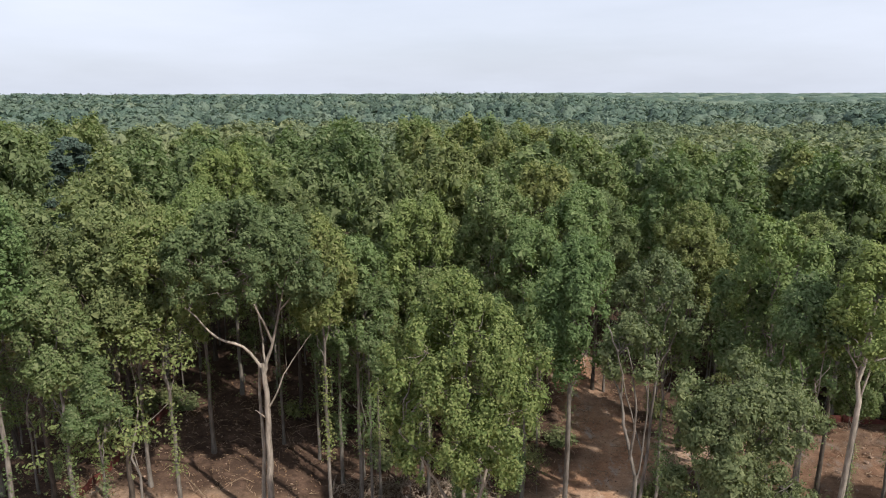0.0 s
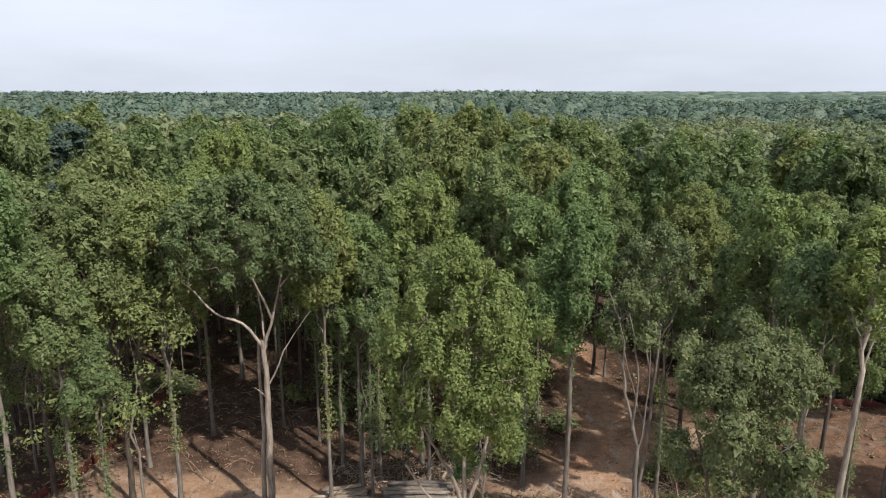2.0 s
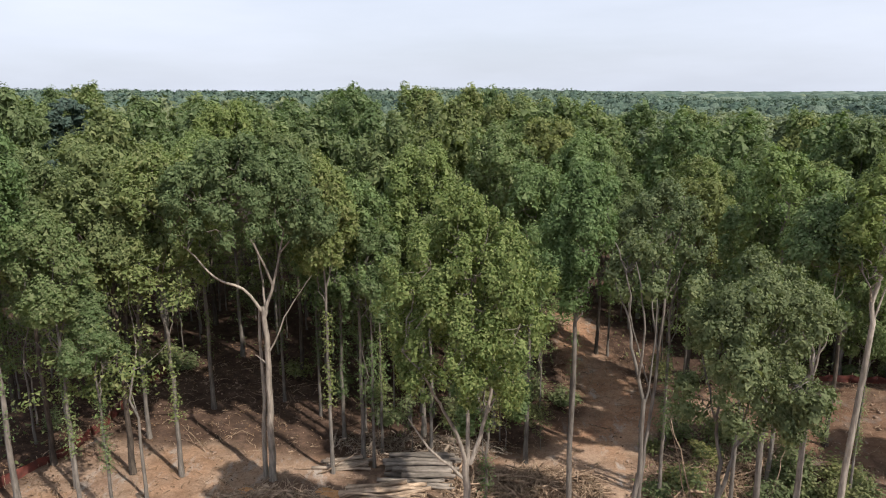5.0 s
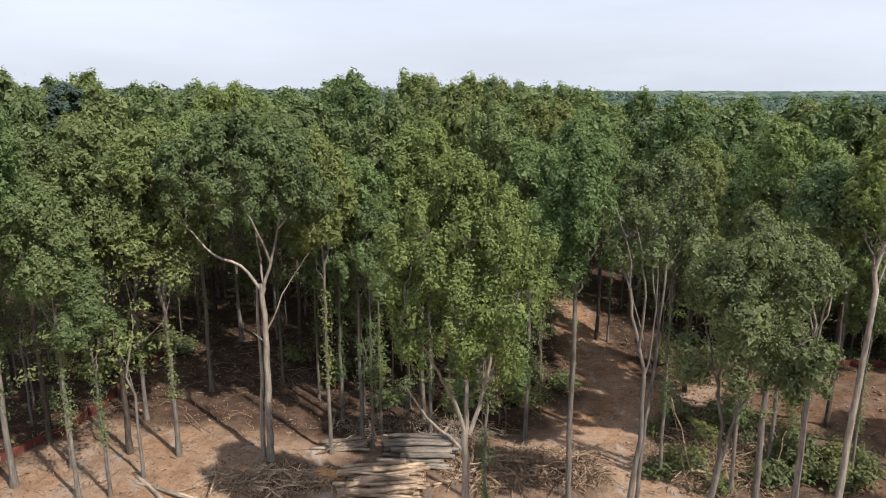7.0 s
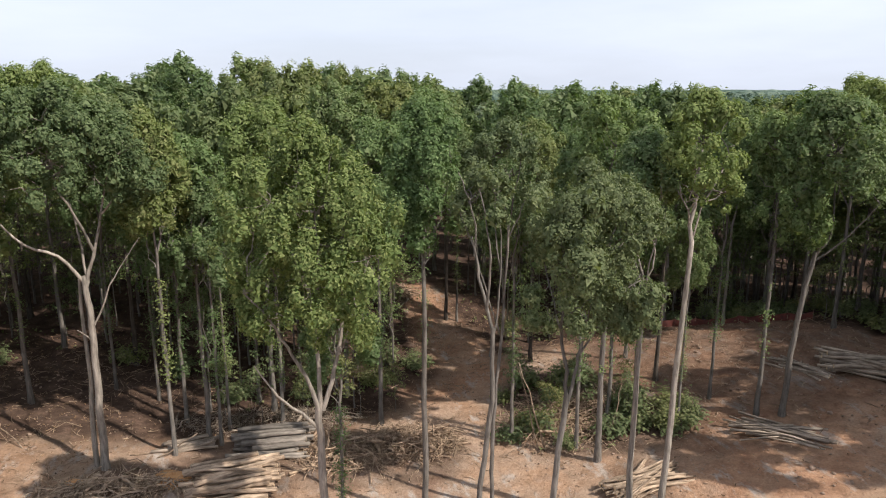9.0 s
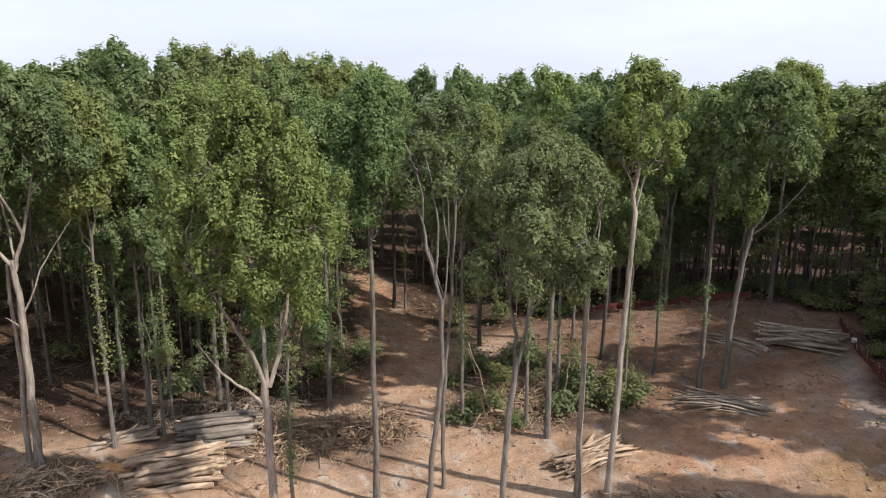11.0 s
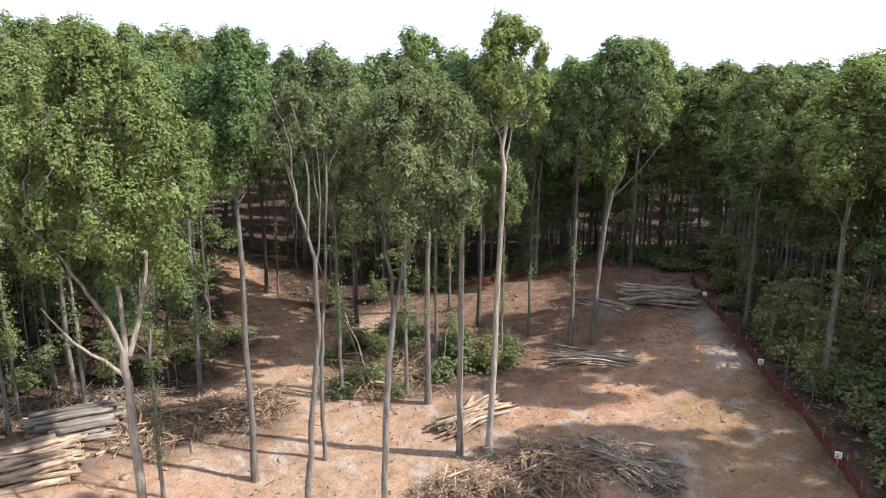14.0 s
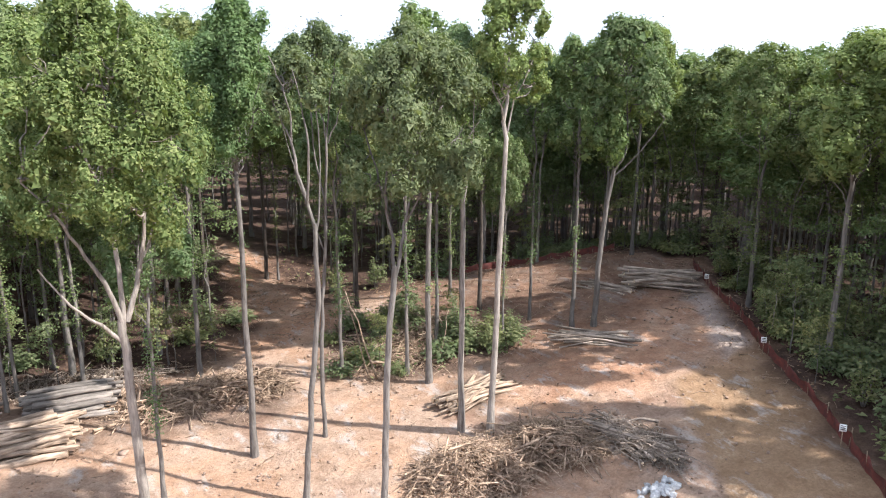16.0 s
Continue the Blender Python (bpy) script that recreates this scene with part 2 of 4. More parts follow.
def leaves(geo, pos, nrm, size, aspect=0.8, droop=0.0):
    """Small pointed leaf blades of uneven outline at the places, facing the normals."""
    n = len(pos)
    nrm = nrm / (np.linalg.norm(nrm, axis=1)[:, None] + 1e-9)
    u = np.cross(nrm, RNG.normal(size=(n, 3)))
    u[:, 2] -= droop
    u /= np.linalg.norm(u, axis=1)[:, None] + 1e-9
    v = np.cross(nrm, u)
    s = (size * RNG.uniform(0.65, 1.3, n))[:, None]
    j = RNG.uniform(0.7, 1.25, (3, n, 1))
    k = RNG.uniform(-0.25, 0.25, (n, 1))
    corners = [pos + u * s * 0.6 * j[0] + v * s * k, pos - u * s * 0.4 * j[1] + v * s * 0.5 * aspect * j[1], pos - u * s * 0.4 * j[2] - v * s * 0.5 * aspect * j[2]]
    geo.add(np.stack(corners, 1), np.arange(3 * n).reshape(n, 3), 3)


def unit(n):
    d = RNG.normal(size=(n, 3))
    return d / np.linalg.norm(d, axis=1)[:, None]


def bend(a, b, k, sag=0.0, wobble=0.0):
    """k points from a to b, with a bow upwards and a random wobble."""
    a, b = np.asarray(a, float), np.asarray(b, float)
    t = np.linspace(0, 1, k)[:, None]
    p = a + (b - a) * t
    p[:, 2] += sag * np.sin(np.pi * t[:, 0])
    if wobble:
        w = RNG.normal(size=(k, 3)) * wobble
        w[0] = w[-1] = 0
        p += w
    return p


def make_tree(label, height, r0, fork, crown, puffs, puff_r, count, leaf, leaf_mat, bark, limbs=5, lean=(0, 0), twigs=True,
              sprouts=0, leader=True, flat=1.0, sides=8, aspect=0.7, droop=0.0, low=-0.6, plume=1.0, lobes=17, crook=0.14, frame_limbs=None, top_lobes=4, inner=0.06, heart=0.8):
    """A tree standing at its base: trunk, main limbs, and a crown of leafy tufts gathered into lobes. crown: centre and radii over
    the base; frame_limbs: name, points, thickness at both ends of each stem where they are drawn one by one."""
    cx, cy, cz, rx, ry, rz = crown
    base = new("tree")
    tagged(base, label, "tree")
    skeleton_pts = []
    top = np.array([cx, cy, cz + 0.55 * rz])
    if frame_limbs:
        for name, pts, ra, rb in frame_limbs:
            pts = np.asarray(pts, float)
            t = np.linspace(0, 1, len(pts))
            fine = np.linspace(0, 1, 3 * len(pts) - 2)
            p = np.stack([np.interp(fine, t, pts[:, i]) for i in range(3)], 1)
            p[1:-1] = 0.5 * p[1:-1] + 0.25 * (p[:-2] + p[2:])
            p[1:-1, :2] += RNG.normal(size=(len(p) - 2, 2)) * 0.03
            g = Geo()
            rad = np.linspace(ra, rb, len(p))
            if pts[0, 2] < 0.5:
                rad[0] *= 1.4
            tube(g, p, rad, sides if ra > 0.1 else 6)
            part(name, g, bark, base, smooth_faces=True)
            skeleton_pts.append(p[p[:, 2] > cz - 1.3 * rz])
    else:
        g = Geo()
        f = np.array([lean[0], lean[1], fork])
        p = bend((0, 0, -0.4), f, 8, 0, 0.05 * min(1, r0 * 4))
        rad = r0 * (1 - 0.38 * np.linspace(0, 1, 8))
        rad[0] *= 1.45
        rad[1] *= 1.05
        if leader:
            q = bend(f, top + RNG.normal(size=3) * 0.3, 7, 0, 0.16)
            p = np.concatenate([p, q[1:]])
            rad = np.concatenate([rad, rad[-1] * np.linspace(0.9, 0.12, 6)])
            skeleton_pts.append(q)
        else:
            skeleton_pts.append(p[-2:])
        tube(g, p, rad, sides)
        part("trunk", g, bark, base, smooth_faces=True)
        for i in range(limbs):
            a = 2 * np.pi * (i + RNG.uniform(-0.3, 0.3)) / limbs
            reach = RNG.uniform(0.45, 0.72)
            tip_pt = np.array([cx + rx * reach * np.cos(a), cy + ry * reach * np.sin(a), cz + rz * RNG.uniform(-0.3, 0.5)])
            st = q[int(RNG.uniform(0.0, 0.55) * 6)] if leader else f + np.array([0, 0, RNG.uniform(-0.8, 0)])
            lp = bend(st, tip_pt, 7, 0.0, crook)
            out = (tip_pt - st) * np.array([1, 1, 0])
            lp += np.outer(np.sin(np.linspace(0, np.pi, 7)) * 0.14, out) * (1 if i % 2 else -0.6)
            g = Geo()
            tube(g, lp, r0 * 0.6 * (0.42 if leader else 0.55) * np.linspace(1, 0.16, 7), max(4, sides - 2))
            skeleton_pts.append(lp)
            part("limb", g, bark, base, smooth_faces=True)
    skel = np.concatenate(skeleton_pts)
    # upright lobes over the crown, small tufts over each lobe, leaf blades over each tuft
    centre, span = np.array([cx, cy, cz]), np.array([rx, ry, rz])
    ld = unit(lobes * 8)
    ld = ld[ld[:, 2] > low][:lobes]
    for i in range(min(top_lobes, len(ld))):
        ld[i] = ((0.3 + 0.3 * (i % 2)) * math.cos(2.4 * i + rx), (0.3 + 0.3 * (i % 2)) * math.sin(2.4 * i + rx), 0.92 - 0.2 * (i % 2))
    out = RNG.uniform(0.6, 1.0, (len(ld), 1))
    out[:top_lobes] = np.maximum(out[:top_lobes], 0.9)
    ball = 0.35 * min(rx, ry) * np.array([1, 1, 1.2 * plume])
    lc = centre + ld * out * (span - ball * 0.72)
    which = RNG.integers(0, len(ld), puffs)
    d = unit(puffs) + ld[which] * 0.6 + np.array([0, 0, 0.25])
    d /= np.linalg.norm(d, axis=1)[:, None]
    c = lc[which] + d * ball * RNG.uniform(0.85, 1.12, len(ld))[which][:, None] * RNG.uniform(0.55, 1.05, (puffs, 1))
    pr = puff_r * RNG.uniform(0.6, 1.4, puffs)
    g, tw = Geo(), Geo()
    share = pr ** 2 / (pr ** 2).sum()
    num = np.maximum(4, (share * count).astype(int))
    idx = np.repeat(np.arange(puffs), num)
    ld = unit(len(idx)) + 0.8 * (d[idx] * 0.6 + np.array([0, 0, 0.6]))
    ld /= np.linalg.norm(ld, axis=1)[:, None]
    rr = pr[idx] * RNG.uniform(0.2, 1.0, len(idx)) ** 0.35
    shape = np.array([1, 1, 1.15 * flat * plume])
    pos = c[idx] + ld * rr[:, None] * shape
    # the dense heart of each tuft: broad overlapping sprays
    if heart:
        hi = np.repeat(np.arange(puffs), int(11.5 / heart ** 2))
        hd = unit(len(hi)) + 0.35 * d[hi]
        hd /= np.linalg.norm(hd, axis=1)[:, None]
        hp = c[hi] + hd * (pr[hi] * RNG.uniform(0.25, 0.72, len(hi)))[:, None] * shape
        leaves(g, hp, hd + np.array([0, 0, 0.1]) + RNG.normal(size=hd.shape) * 0.45, heart * pr[hi], 0.8, droop)
    stray = RNG.random(len(idx)) < inner
    pos[stray] = pos[stray] * 0.8 + centre * 0.2 + RNG.normal(size=(stray.sum(), 3)) * puff_r
    nrm = ld + np.array([0, 0, 0.15]) + RNG.normal(size=ld.shape) * 0.3
    leaves(g, pos, nrm, leaf, aspect, droop)
    if twigs:
        dense = [skel]
        for li in lc:
            j = np.argmin(np.linalg.norm((skel - li) * np.array([1, 1, 0.7]), axis=1) + np.where(skel[:, 2] > li[2], 4, 0))
            p = bend(skel[j], li, 6, -0.15, 0.12)
            tube(tw, p, np.linspace(0.06, 0.025, 6) * min(1, r0 / 0.22), 4)
            dense.append(p[1:])
        dense = np.concatenate(dense)
        for ci in c[::2]:
            j = np.argmin(np.linalg.norm(dense - ci, axis=1))
            if np.linalg.norm(dense[j] - ci) < 3.0:
                tube(tw, bend(dense[j], ci, 4, -0.05, 0.07), [0.024, 0.018, 0.013, 0.007], 3)
        tagged(part("branchwork", tw, bark, base), kind="stuff")
    if sprouts:
        z = RNG.uniform(0.42, 0.98, sprouts) * fork
        sp = np.stack([lean[0] * z / fork, lean[1] * z / fork, z], 1)
        ii = np.repeat(np.arange(sprouts), 22)
        off = unit(len(ii)) * RNG.uniform(0.15, 0.75, len(ii))[:, None]
        leaves(g, sp[ii] + off, off + np.array([0, 0, 0.6]), leaf * 0.95, aspect)
    part("crown", g, leaf_mat, base)
    return base


def put(tree, x, y, turn=0.0, size=1.0, tall=1.0, sink=0.05):
    return pose(x, y, gz(x, y) - sink, 0, 0, turn) @ Matrix.Diagonal((size, size, size * tall, 1))

# ---- ground sheet ----


def axis(lo, hi, step, reach):
    mid = np.arange(lo, hi + 0.01, step)
    grow = step * np.cumsum(1.22 ** np.arange(1, 60))
    grow = grow[grow < reach]
    return np.concatenate([lo - grow[::-1], mid, hi + grow])


def build_ground():
    xs, ys = axis(-45, 62, 0.6, 4300), axis(8, 92, 0.6, 4300)
    x, y = np.meshgrid(xs, ys, indexing="ij")
    z = ground(x, y)
    dc = poly_distance(CLEARING, x, y)
    near = smooth(140, 80, np.hypot(x, y - 30))
    lump = np.array([noise.noise((a * 0.35, b * 0.35, 0.0)) * 0.16 + noise.noise((a * 1.1, b * 1.1, 3.0)) * 0.06 if w > 0 else 0.0
                     for a, b, w in zip(x.ravel(), y.ravel(), near.ravel())]).reshape(x.shape)
    z = z + lump * near * np.where(dc < 0, 1.0, 1.6)
    wob = np.array([noise.noise((a * 0.16, b * 0.16, 9.0)) * 2.2 + noise.noise((a * 0.6, b * 0.6, 5.0)) * 1.0 if w > 0 else 0.0
                    for a, b, w in zip(x.ravel(), y.ravel(), near.ravel())]).reshape(x.shape)
    litter_shade = smooth(-2.6, 1.4, dc + wob)
    litter_shade = np.maximum(litter_shade, 0.85 * smooth(1.2, -1.5, poly_distance(ISLAND, x, y) + wob))
    # these three areas darken the soil for tree shade as well as leaf litter
    litter_shade = np.maximum(litter_shade, 0.95 * smooth(6, 2, x + wob) * smooth(46.5, 50, y + wob))
    litter_shade = np.maximum(litter_shade, 0.6 * smooth(22, 27, x + wob) * smooth(36.5, 41, y + wob))
    litter_shade = np.maximum(litter_shade, 0.2 * smooth(-13, -17, x + 2 * wob) * smooth(33, 37, y))
    for px, py, pr in ((7.5, 45.2, 4.8), (2.4, 45.2, 4.6), (-4.0, 45.0, 5.6), (-11.2, 42.6, 4.2), (17.5, 29.8, 3.6), (23.0, 28.2, 3.6), (26.0, 26.0, 3.0), (21.6, 36.8, 3.0), (32.5, 37.4, 3.2), (43.8, 43.2, 4.2)):
        litter_shade = np.maximum(litter_shade, 0.62 * smooth(pr, pr - 2.2, np.hypot(x - px, y - py) + 0.5 * wob))
    litter_shade = np.where(near > 0, litter_shade, 1.0)
    g = Geo()
    nx, ny = x.shape
    i, j = np.meshgrid(np.arange(nx - 1), np.arange(ny - 1), indexing="ij")
    g.add(np.stack([x, y, z], -1), np.stack([i * ny + j, (i + 1) * ny + j, (i + 1) * ny + j + 1, i * ny + j + 1], -1))
    me = g.mesh("ground", GROUND, True)
    at = me.attributes.new("litter_shade", "FLOAT", "POINT")
    at.data.foreach_set("value", litter_shade.ravel().astype(np.float32))
    wet = smooth(4.6, 4.0, np.abs((x - 33.0) * 0.83 + (y - 22.5) * -0.55) + 0.25 * wob) * smooth(30.5, 29.8, y + 0.3 * wob)
    at = me.attributes.new("gravel", "FLOAT", "POINT")
    at.data.foreach_set("value", (smooth(-3.6, -2.2, dc + 1.1 * wob) * smooth(-0.2, -0.9, dc) * smooth(28, 32, x) * smooth(46, 42, y) * 0.6 * (1 - wet)).ravel().astype(np.float32))
    rust = np.maximum(smooth(22, 28, x + wob) * smooth(27, 34, y + wob), smooth(50, 56, y + wob) * smooth(6, 9, x) * smooth(21, 18, x))
    at = me.attributes.new("rust", "FLOAT", "POINT")
    at.data.foreach_set("value", rust.ravel().astype(np.float32))
    at = me.attributes.new("silt", "FLOAT", "POINT")
    at.data.foreach_set("value", wet.ravel().astype(np.float32))
    return tagged(new("ground", me), "bare sandy orange-brown soil giving way to dark leaf litter under the trees", "ground", kind="structure")


def ground_material():
    m, n, l, b = material("soil", 0.95, 0.1)

    def attr(name):
        a = n.new("ShaderNodeAttribute")
        a.attribute_name = name
        return a.outputs["Fac"]

    big, mid, fine = grain(n, l, 0.16, 4), grain(n, l, 0.9, 6, 0.65), grain(n, l, 6.0, 5, 0.7)
    soil = ramp(n, l, big, [(0.30, (0.27, 0.172, 0.12)), (0.46, (0.38, 0.272, 0.196)), (0.60, (0.378, 0.24, 0.155)), (0.74, (0.39, 0.29, 0.22))])
    soil = mix(n, l, 0.75, soil, ramp(n, l, mid, [(0.3, (0.55, 0.5, 0.46)), (0.5, (0.95, 0.93, 0.92)), (0.72, (1.25, 1.22, 1.2))]), "MULTIPLY")
    soil = mix(n, l, attr("silt"), soil, ramp(n, l, mid, [(0.3, (0.235, 0.145, 0.082)), (0.6, (0.32, 0.21, 0.125)), (0.75, (0.45, 0.33, 0.22))]))
    clay = n.new("ShaderNodeMath")
    clay.operation = "MULTIPLY"
    l.new(attr("rust"), clay.inputs[0])
    l.new(ramp(n, l, grain(n, l, 0.33, 5, 0.6), [(0.36, (0.15, 0.15, 0.15)), (0.6, (0.9, 0.9, 0.9))]), clay.inputs[1])
    soil = mix(n, l, clay.outputs[0], soil, ramp(n, l, mid, [(0.3, (0.26, 0.135, 0.082)), (0.7, (0.46, 0.265, 0.16))]))
    # leaf-litter brown, kept extra dark to carry the shade under the crowns
    duff = ramp(n, l, mid, [(0.3, (0.038, 0.024, 0.018)), (0.55, (0.085, 0.054, 0.04)), (0.75, (0.18, 0.115, 0.085))])
    soil = mix(n, l, ramp(n, l, grain(n, l, 0.45, 5, 0.7, stretch=(1.6, 0.7, 1)), [(0.55, (0, 0, 0)), (0.66, (0.8, 0.8, 0.8))]), soil, (0.42, 0.37, 0.325))
    soil = mix(n, l, attr("gravel"), soil, ramp(n, l, mid, [(0.3, (0.27, 0.24, 0.22)), (0.7, (0.46, 0.43, 0.40))]))
    # this mask holds real leaf litter plus painted shade inside the clearing
    c = mix(n, l, attr("litter_shade"), soil, duff)
    c = mix(n, l, 0.6, c, ramp(n, l, fine, [(0.3, (0.6, 0.58, 0.55)), (0.65, (1.15, 1.15, 1.15))]), "MULTIPLY")
    l.new(c, b.inputs["Base Color"])
    rough_soil = n.new("ShaderNodeMath")
    rough_soil.operation = "MULTIPLY_ADD"
    rough_soil.inputs[1].default_value = 0.35
    l.new(fine, rough_soil.inputs[0])
    l.new(mid, rough_soil.inputs[2])
    bump(n, l, b, rough_soil.outputs[0], 0.8, 0.3)
    return m


GROUND = ground_material()
build_ground()

# ---- trees round the clearing, one by one ----


def stand(tree, x, y, turn=0.0):
    tree.matrix_basis = put(tree, x, y, turn)
    return tree


# the forked poplar in front of the log stacks
FORKED = [("trunk", [(0.05, 0, -0.4), (0.0, 0, 1.9), (-0.1, 0, 4.7), (-0.1, 0, 6.9), (-0.1, 0, 9.0), (-0.2, 0, 11.0)], 0.232, 0.176),
          ("limb", [(-0.2, 0, 9.9), (-0.8, -0.2, 10.8), (-1.4, -0.4, 11.3), (-2.3, -0.6, 12.4), (-3.0, -0.7, 13.7)], 0.096, 0.032),
          ("limb", [(-0.2, 0, 10.7), (-0.4, -0.2, 11.9), (-0.9, -0.4, 13.2), (-1.5, -0.6, 14.4), (-2.2, -0.8, 15.9), (-3.2, -1.0, 17.2)], 0.120, 0.032),
          ("limb", [(-0.1, 0, 10.9), (-0.1, 0.3, 13.1), (-0.2, 0.6, 15.0), (-0.4, 0.9, 16.6), (-1.0, 1.3, 18.2), (-1.9, 1.8, 20.4)], 0.120, 0.032),
          ("limb", [(0.0, 0, 10.9), (0.5, 0.1, 12.3), (0.9, 0.2, 14.0), (1.1, 0.2, 15.4), (1.2, 0.2, 17.5), (1.3, 0.1, 21.0)], 0.128, 0.032),
          ("limb", [(0.9, 0.2, 13.6), (1.6, 0.7, 15.2), (2.3, 1.2, 17.2), (2.9, 1.6, 19.4)], 0.064, 0.024),
          ("limb", [(-0.2, 0.6, 15.0), (0.1, 0.0, 17.5), (0.0, -0.8, 20.0), (-0.2, -1.0, 22.0)], 0.064, 0.024)]
t = make_tree("forked many-limbed poplar with light green crown beside the log stack", 24, 0.26, 9.6, (-0.4, 0.1, 18.6, 4.3, 3.9, 5.5), 297, 0.51, 30700, 0.146, LEAF_BRIGHT, BARK_PALE,
              plume=1.35, low=-0.85, droop=0.2, lobes=47, frame_limbs=FORKED, top_lobes=7, heart=0.52)
stand(t, 1.2, 31.2)
# poplar in the bare sand
t = make_tree("tall poplar with grey trunk and green crown standing in bare sand", 24.5, 0.205, 15.0, (0.3, 0, 20.4, 2.3, 2.3, 4.5), 117, 0.55, 14600, 0.157, LEAF_POPLAR, BARK_GREY, limbs=7, plume=1.4, lobes=20, heart=0.55)
stand(t, 7.37, 37.2)
# two half-dead trees with bare limbs
HALF_DEAD = [("trunk", [(0, 0, -0.4), (0.4, -0.1, 4.4), (0.9, -0.2, 8.8), (1.0, -0.3, 11.7), (1.0, -0.3, 14.6)], 0.17, 0.11),
             ("limb", [(1.0, -0.3, 14.4), (0.4, 0.3, 17.1), (0.3, 0.5, 18.6), (-0.2, 0.6, 19.4), (-0.5, 0.8, 20.6)], 0.09, 0.025),
             ("limb", [(0.3, 0.5, 18.4), (0.3, 0.3, 19.7), (-0.1, 0.2, 20.9), (-0.6, 0.4, 22.2)], 0.05, 0.02),
             ("limb", [(0.7, -0.2, 15.4), (0.7, -0.8, 17.6), (0.5, -1.0, 19.7), (0.0, -1.1, 21.6)], 0.07, 0.02),
             ("limb", [(0.9, -0.2, 13.0), (1.5, 0.4, 15.4), (1.8, 0.9, 18.0), (1.7, 1.2, 20.6)], 0.06, 0.02)]
t = make_tree("half-dead tree with several bare grey limbs and thin foliage", 22, 0.16, 7.0, (0.8, 0.3, 20.4, 1.7, 1.7, 2.3), 37, 0.49, 1800, 0.130, LEAF_FINE, BARK_GREY, lobes=12, frame_limbs=HALF_DEAD, inner=0.3, heart=0.4)
stand(t, 8.6, 31.4)
BARE_FAN = [("trunk", [(0, 0, -0.4), (0.0, 0, 2.5), (0.1, 0, 6.3), (0.3, -0.1, 9.7), (0.5, -0.2, 12.3), (0.5, -0.2, 14.6), (0.7, -0.2, 18.0)], 0.148, 0.068),
            ("limb", [(0.7, -0.2, 17.7), (0.7, 0.3, 19.3), (0.0, 0.5, 20.2), (-0.8, 0.7, 21.6)], 0.049, 0.017),
            ("limb", [(0.7, -0.2, 18.0), (0.9, -0.6, 20.5), (1.2, -0.8, 22.0), (1.1, -0.9, 23.5)], 0.049, 0.017),
            ("limb", [(0.8, -0.2, 17.7), (1.4, -0.5, 19.3), (1.8, -0.6, 20.8)], 0.041, 0.017),
            ("limb", [(0.5, -0.2, 14.4), (0.2, 0.5, 16.8), (0.2, 0.8, 19.3), (0.0, 1.0, 22.2)], 0.057, 0.017),
            ("limb", [(0.4, -0.1, 11.5), (-0.5, 0.4, 14.5), (-1.3, 0.7, 17.6), (-1.7, 0.9, 20.5)], 0.049, 0.017)]
t = make_tree("half-dead tree with fan of bare limbs and thin leafy top", 23.5, 0.17, 8.0, (0.5, 0.1, 21.4, 2.7, 2.5, 2.6), 68, 0.51, 4500, 0.135, LEAF_FINE, BARK_GREY, lobes=20, frame_limbs=BARE_FAN, inner=0.25, heart=0.4)
stand(t, 11.6, 37.3)
# feathery tree
FEATHERY = [("trunk", [(0, 0, -0.4), (0.1, -0.05, 3.0), (0.2, -0.1, 5.7), (0.4, -0.2, 10.3), (0.7, -0.3, 13.9)], 0.17, 0.12),
            ("limb", [(0.7, -0.3, 13.7), (0.6, -0.3, 15.5), (0.3, -0.4, 16.6), (0.3, -0.6, 17.7), (0.5, -0.8, 19.3), (0.7, -0.8, 21.4)], 0.085, 0.02),
            ("limb", [(0.65, -0.3, 13.2), (1.0, -0.4, 14.8), (1.2, -0.4, 15.9), (1.5, -0.4, 17.5), (2.0, -0.5, 20.0)], 0.085, 0.02),
            ("limb", [(0.35, -0.3, 16.6), (0.0, 0.3, 18.4), (-0.4, 0.7, 20.2)], 0.05, 0.02),
            ("limb", [(1.2, -0.4, 15.7), (2.0, -1.2, 17.6), (2.9, -1.9, 19.4)], 0.05, 0.02)]
t = make_tree("slender tree with feathery grey-green crown and thin leaning trunk", 23, 0.17, 12.5, (1.5, -0.6, 19.4, 3.1, 2.9, 3.7), 204, 0.51, 25200, 0.108, LEAF_FINE, BARK_GREY,
              low=-0.75, droop=0.4, lobes=30, frame_limbs=FEATHERY, inner=0.12, heart=0.55)
stand(t, 10.15, 25.0)
# pair of straight trunks
t = make_tree("tall straight pale-barked tree with high forked crown", 24, 0.2, 14.2, (0.1, 0.3, 19.4, 2.3, 2.3, 3.9), 93, 0.55, 10500, 0.157, LEAF_MAPLE, BARK_PALE, limbs=4, leader=False, lobes=17, heart=0.55)
stand(t, 18.9, 33.4)
t = make_tree("tallest straight pale-barked poplar with narrow high crown", 25.6, 0.2, 17.5, (0.9, -0.4, 21.4, 2.5, 2.4, 4.0), 93, 0.51, 11900, 0.151, LEAF_POPLAR, BARK_PALE, limbs=5, lean=(0.6, -0.2), lobes=26, heart=0.55)
stand(t, 20.0, 31.9)
t = make_tree("tall poplar with grey trunk and green crown among shrubs", 24, 0.22, 14.5, (0, 0, 20.0, 3.0, 2.9, 4.9), 93, 0.61, 9100, 0.184, LEAF_POPLAR, BARK_GREY, limbs=5, sprouts=8, lobes=18, heart=0.55)
stand(t, 20.1, 40.1)
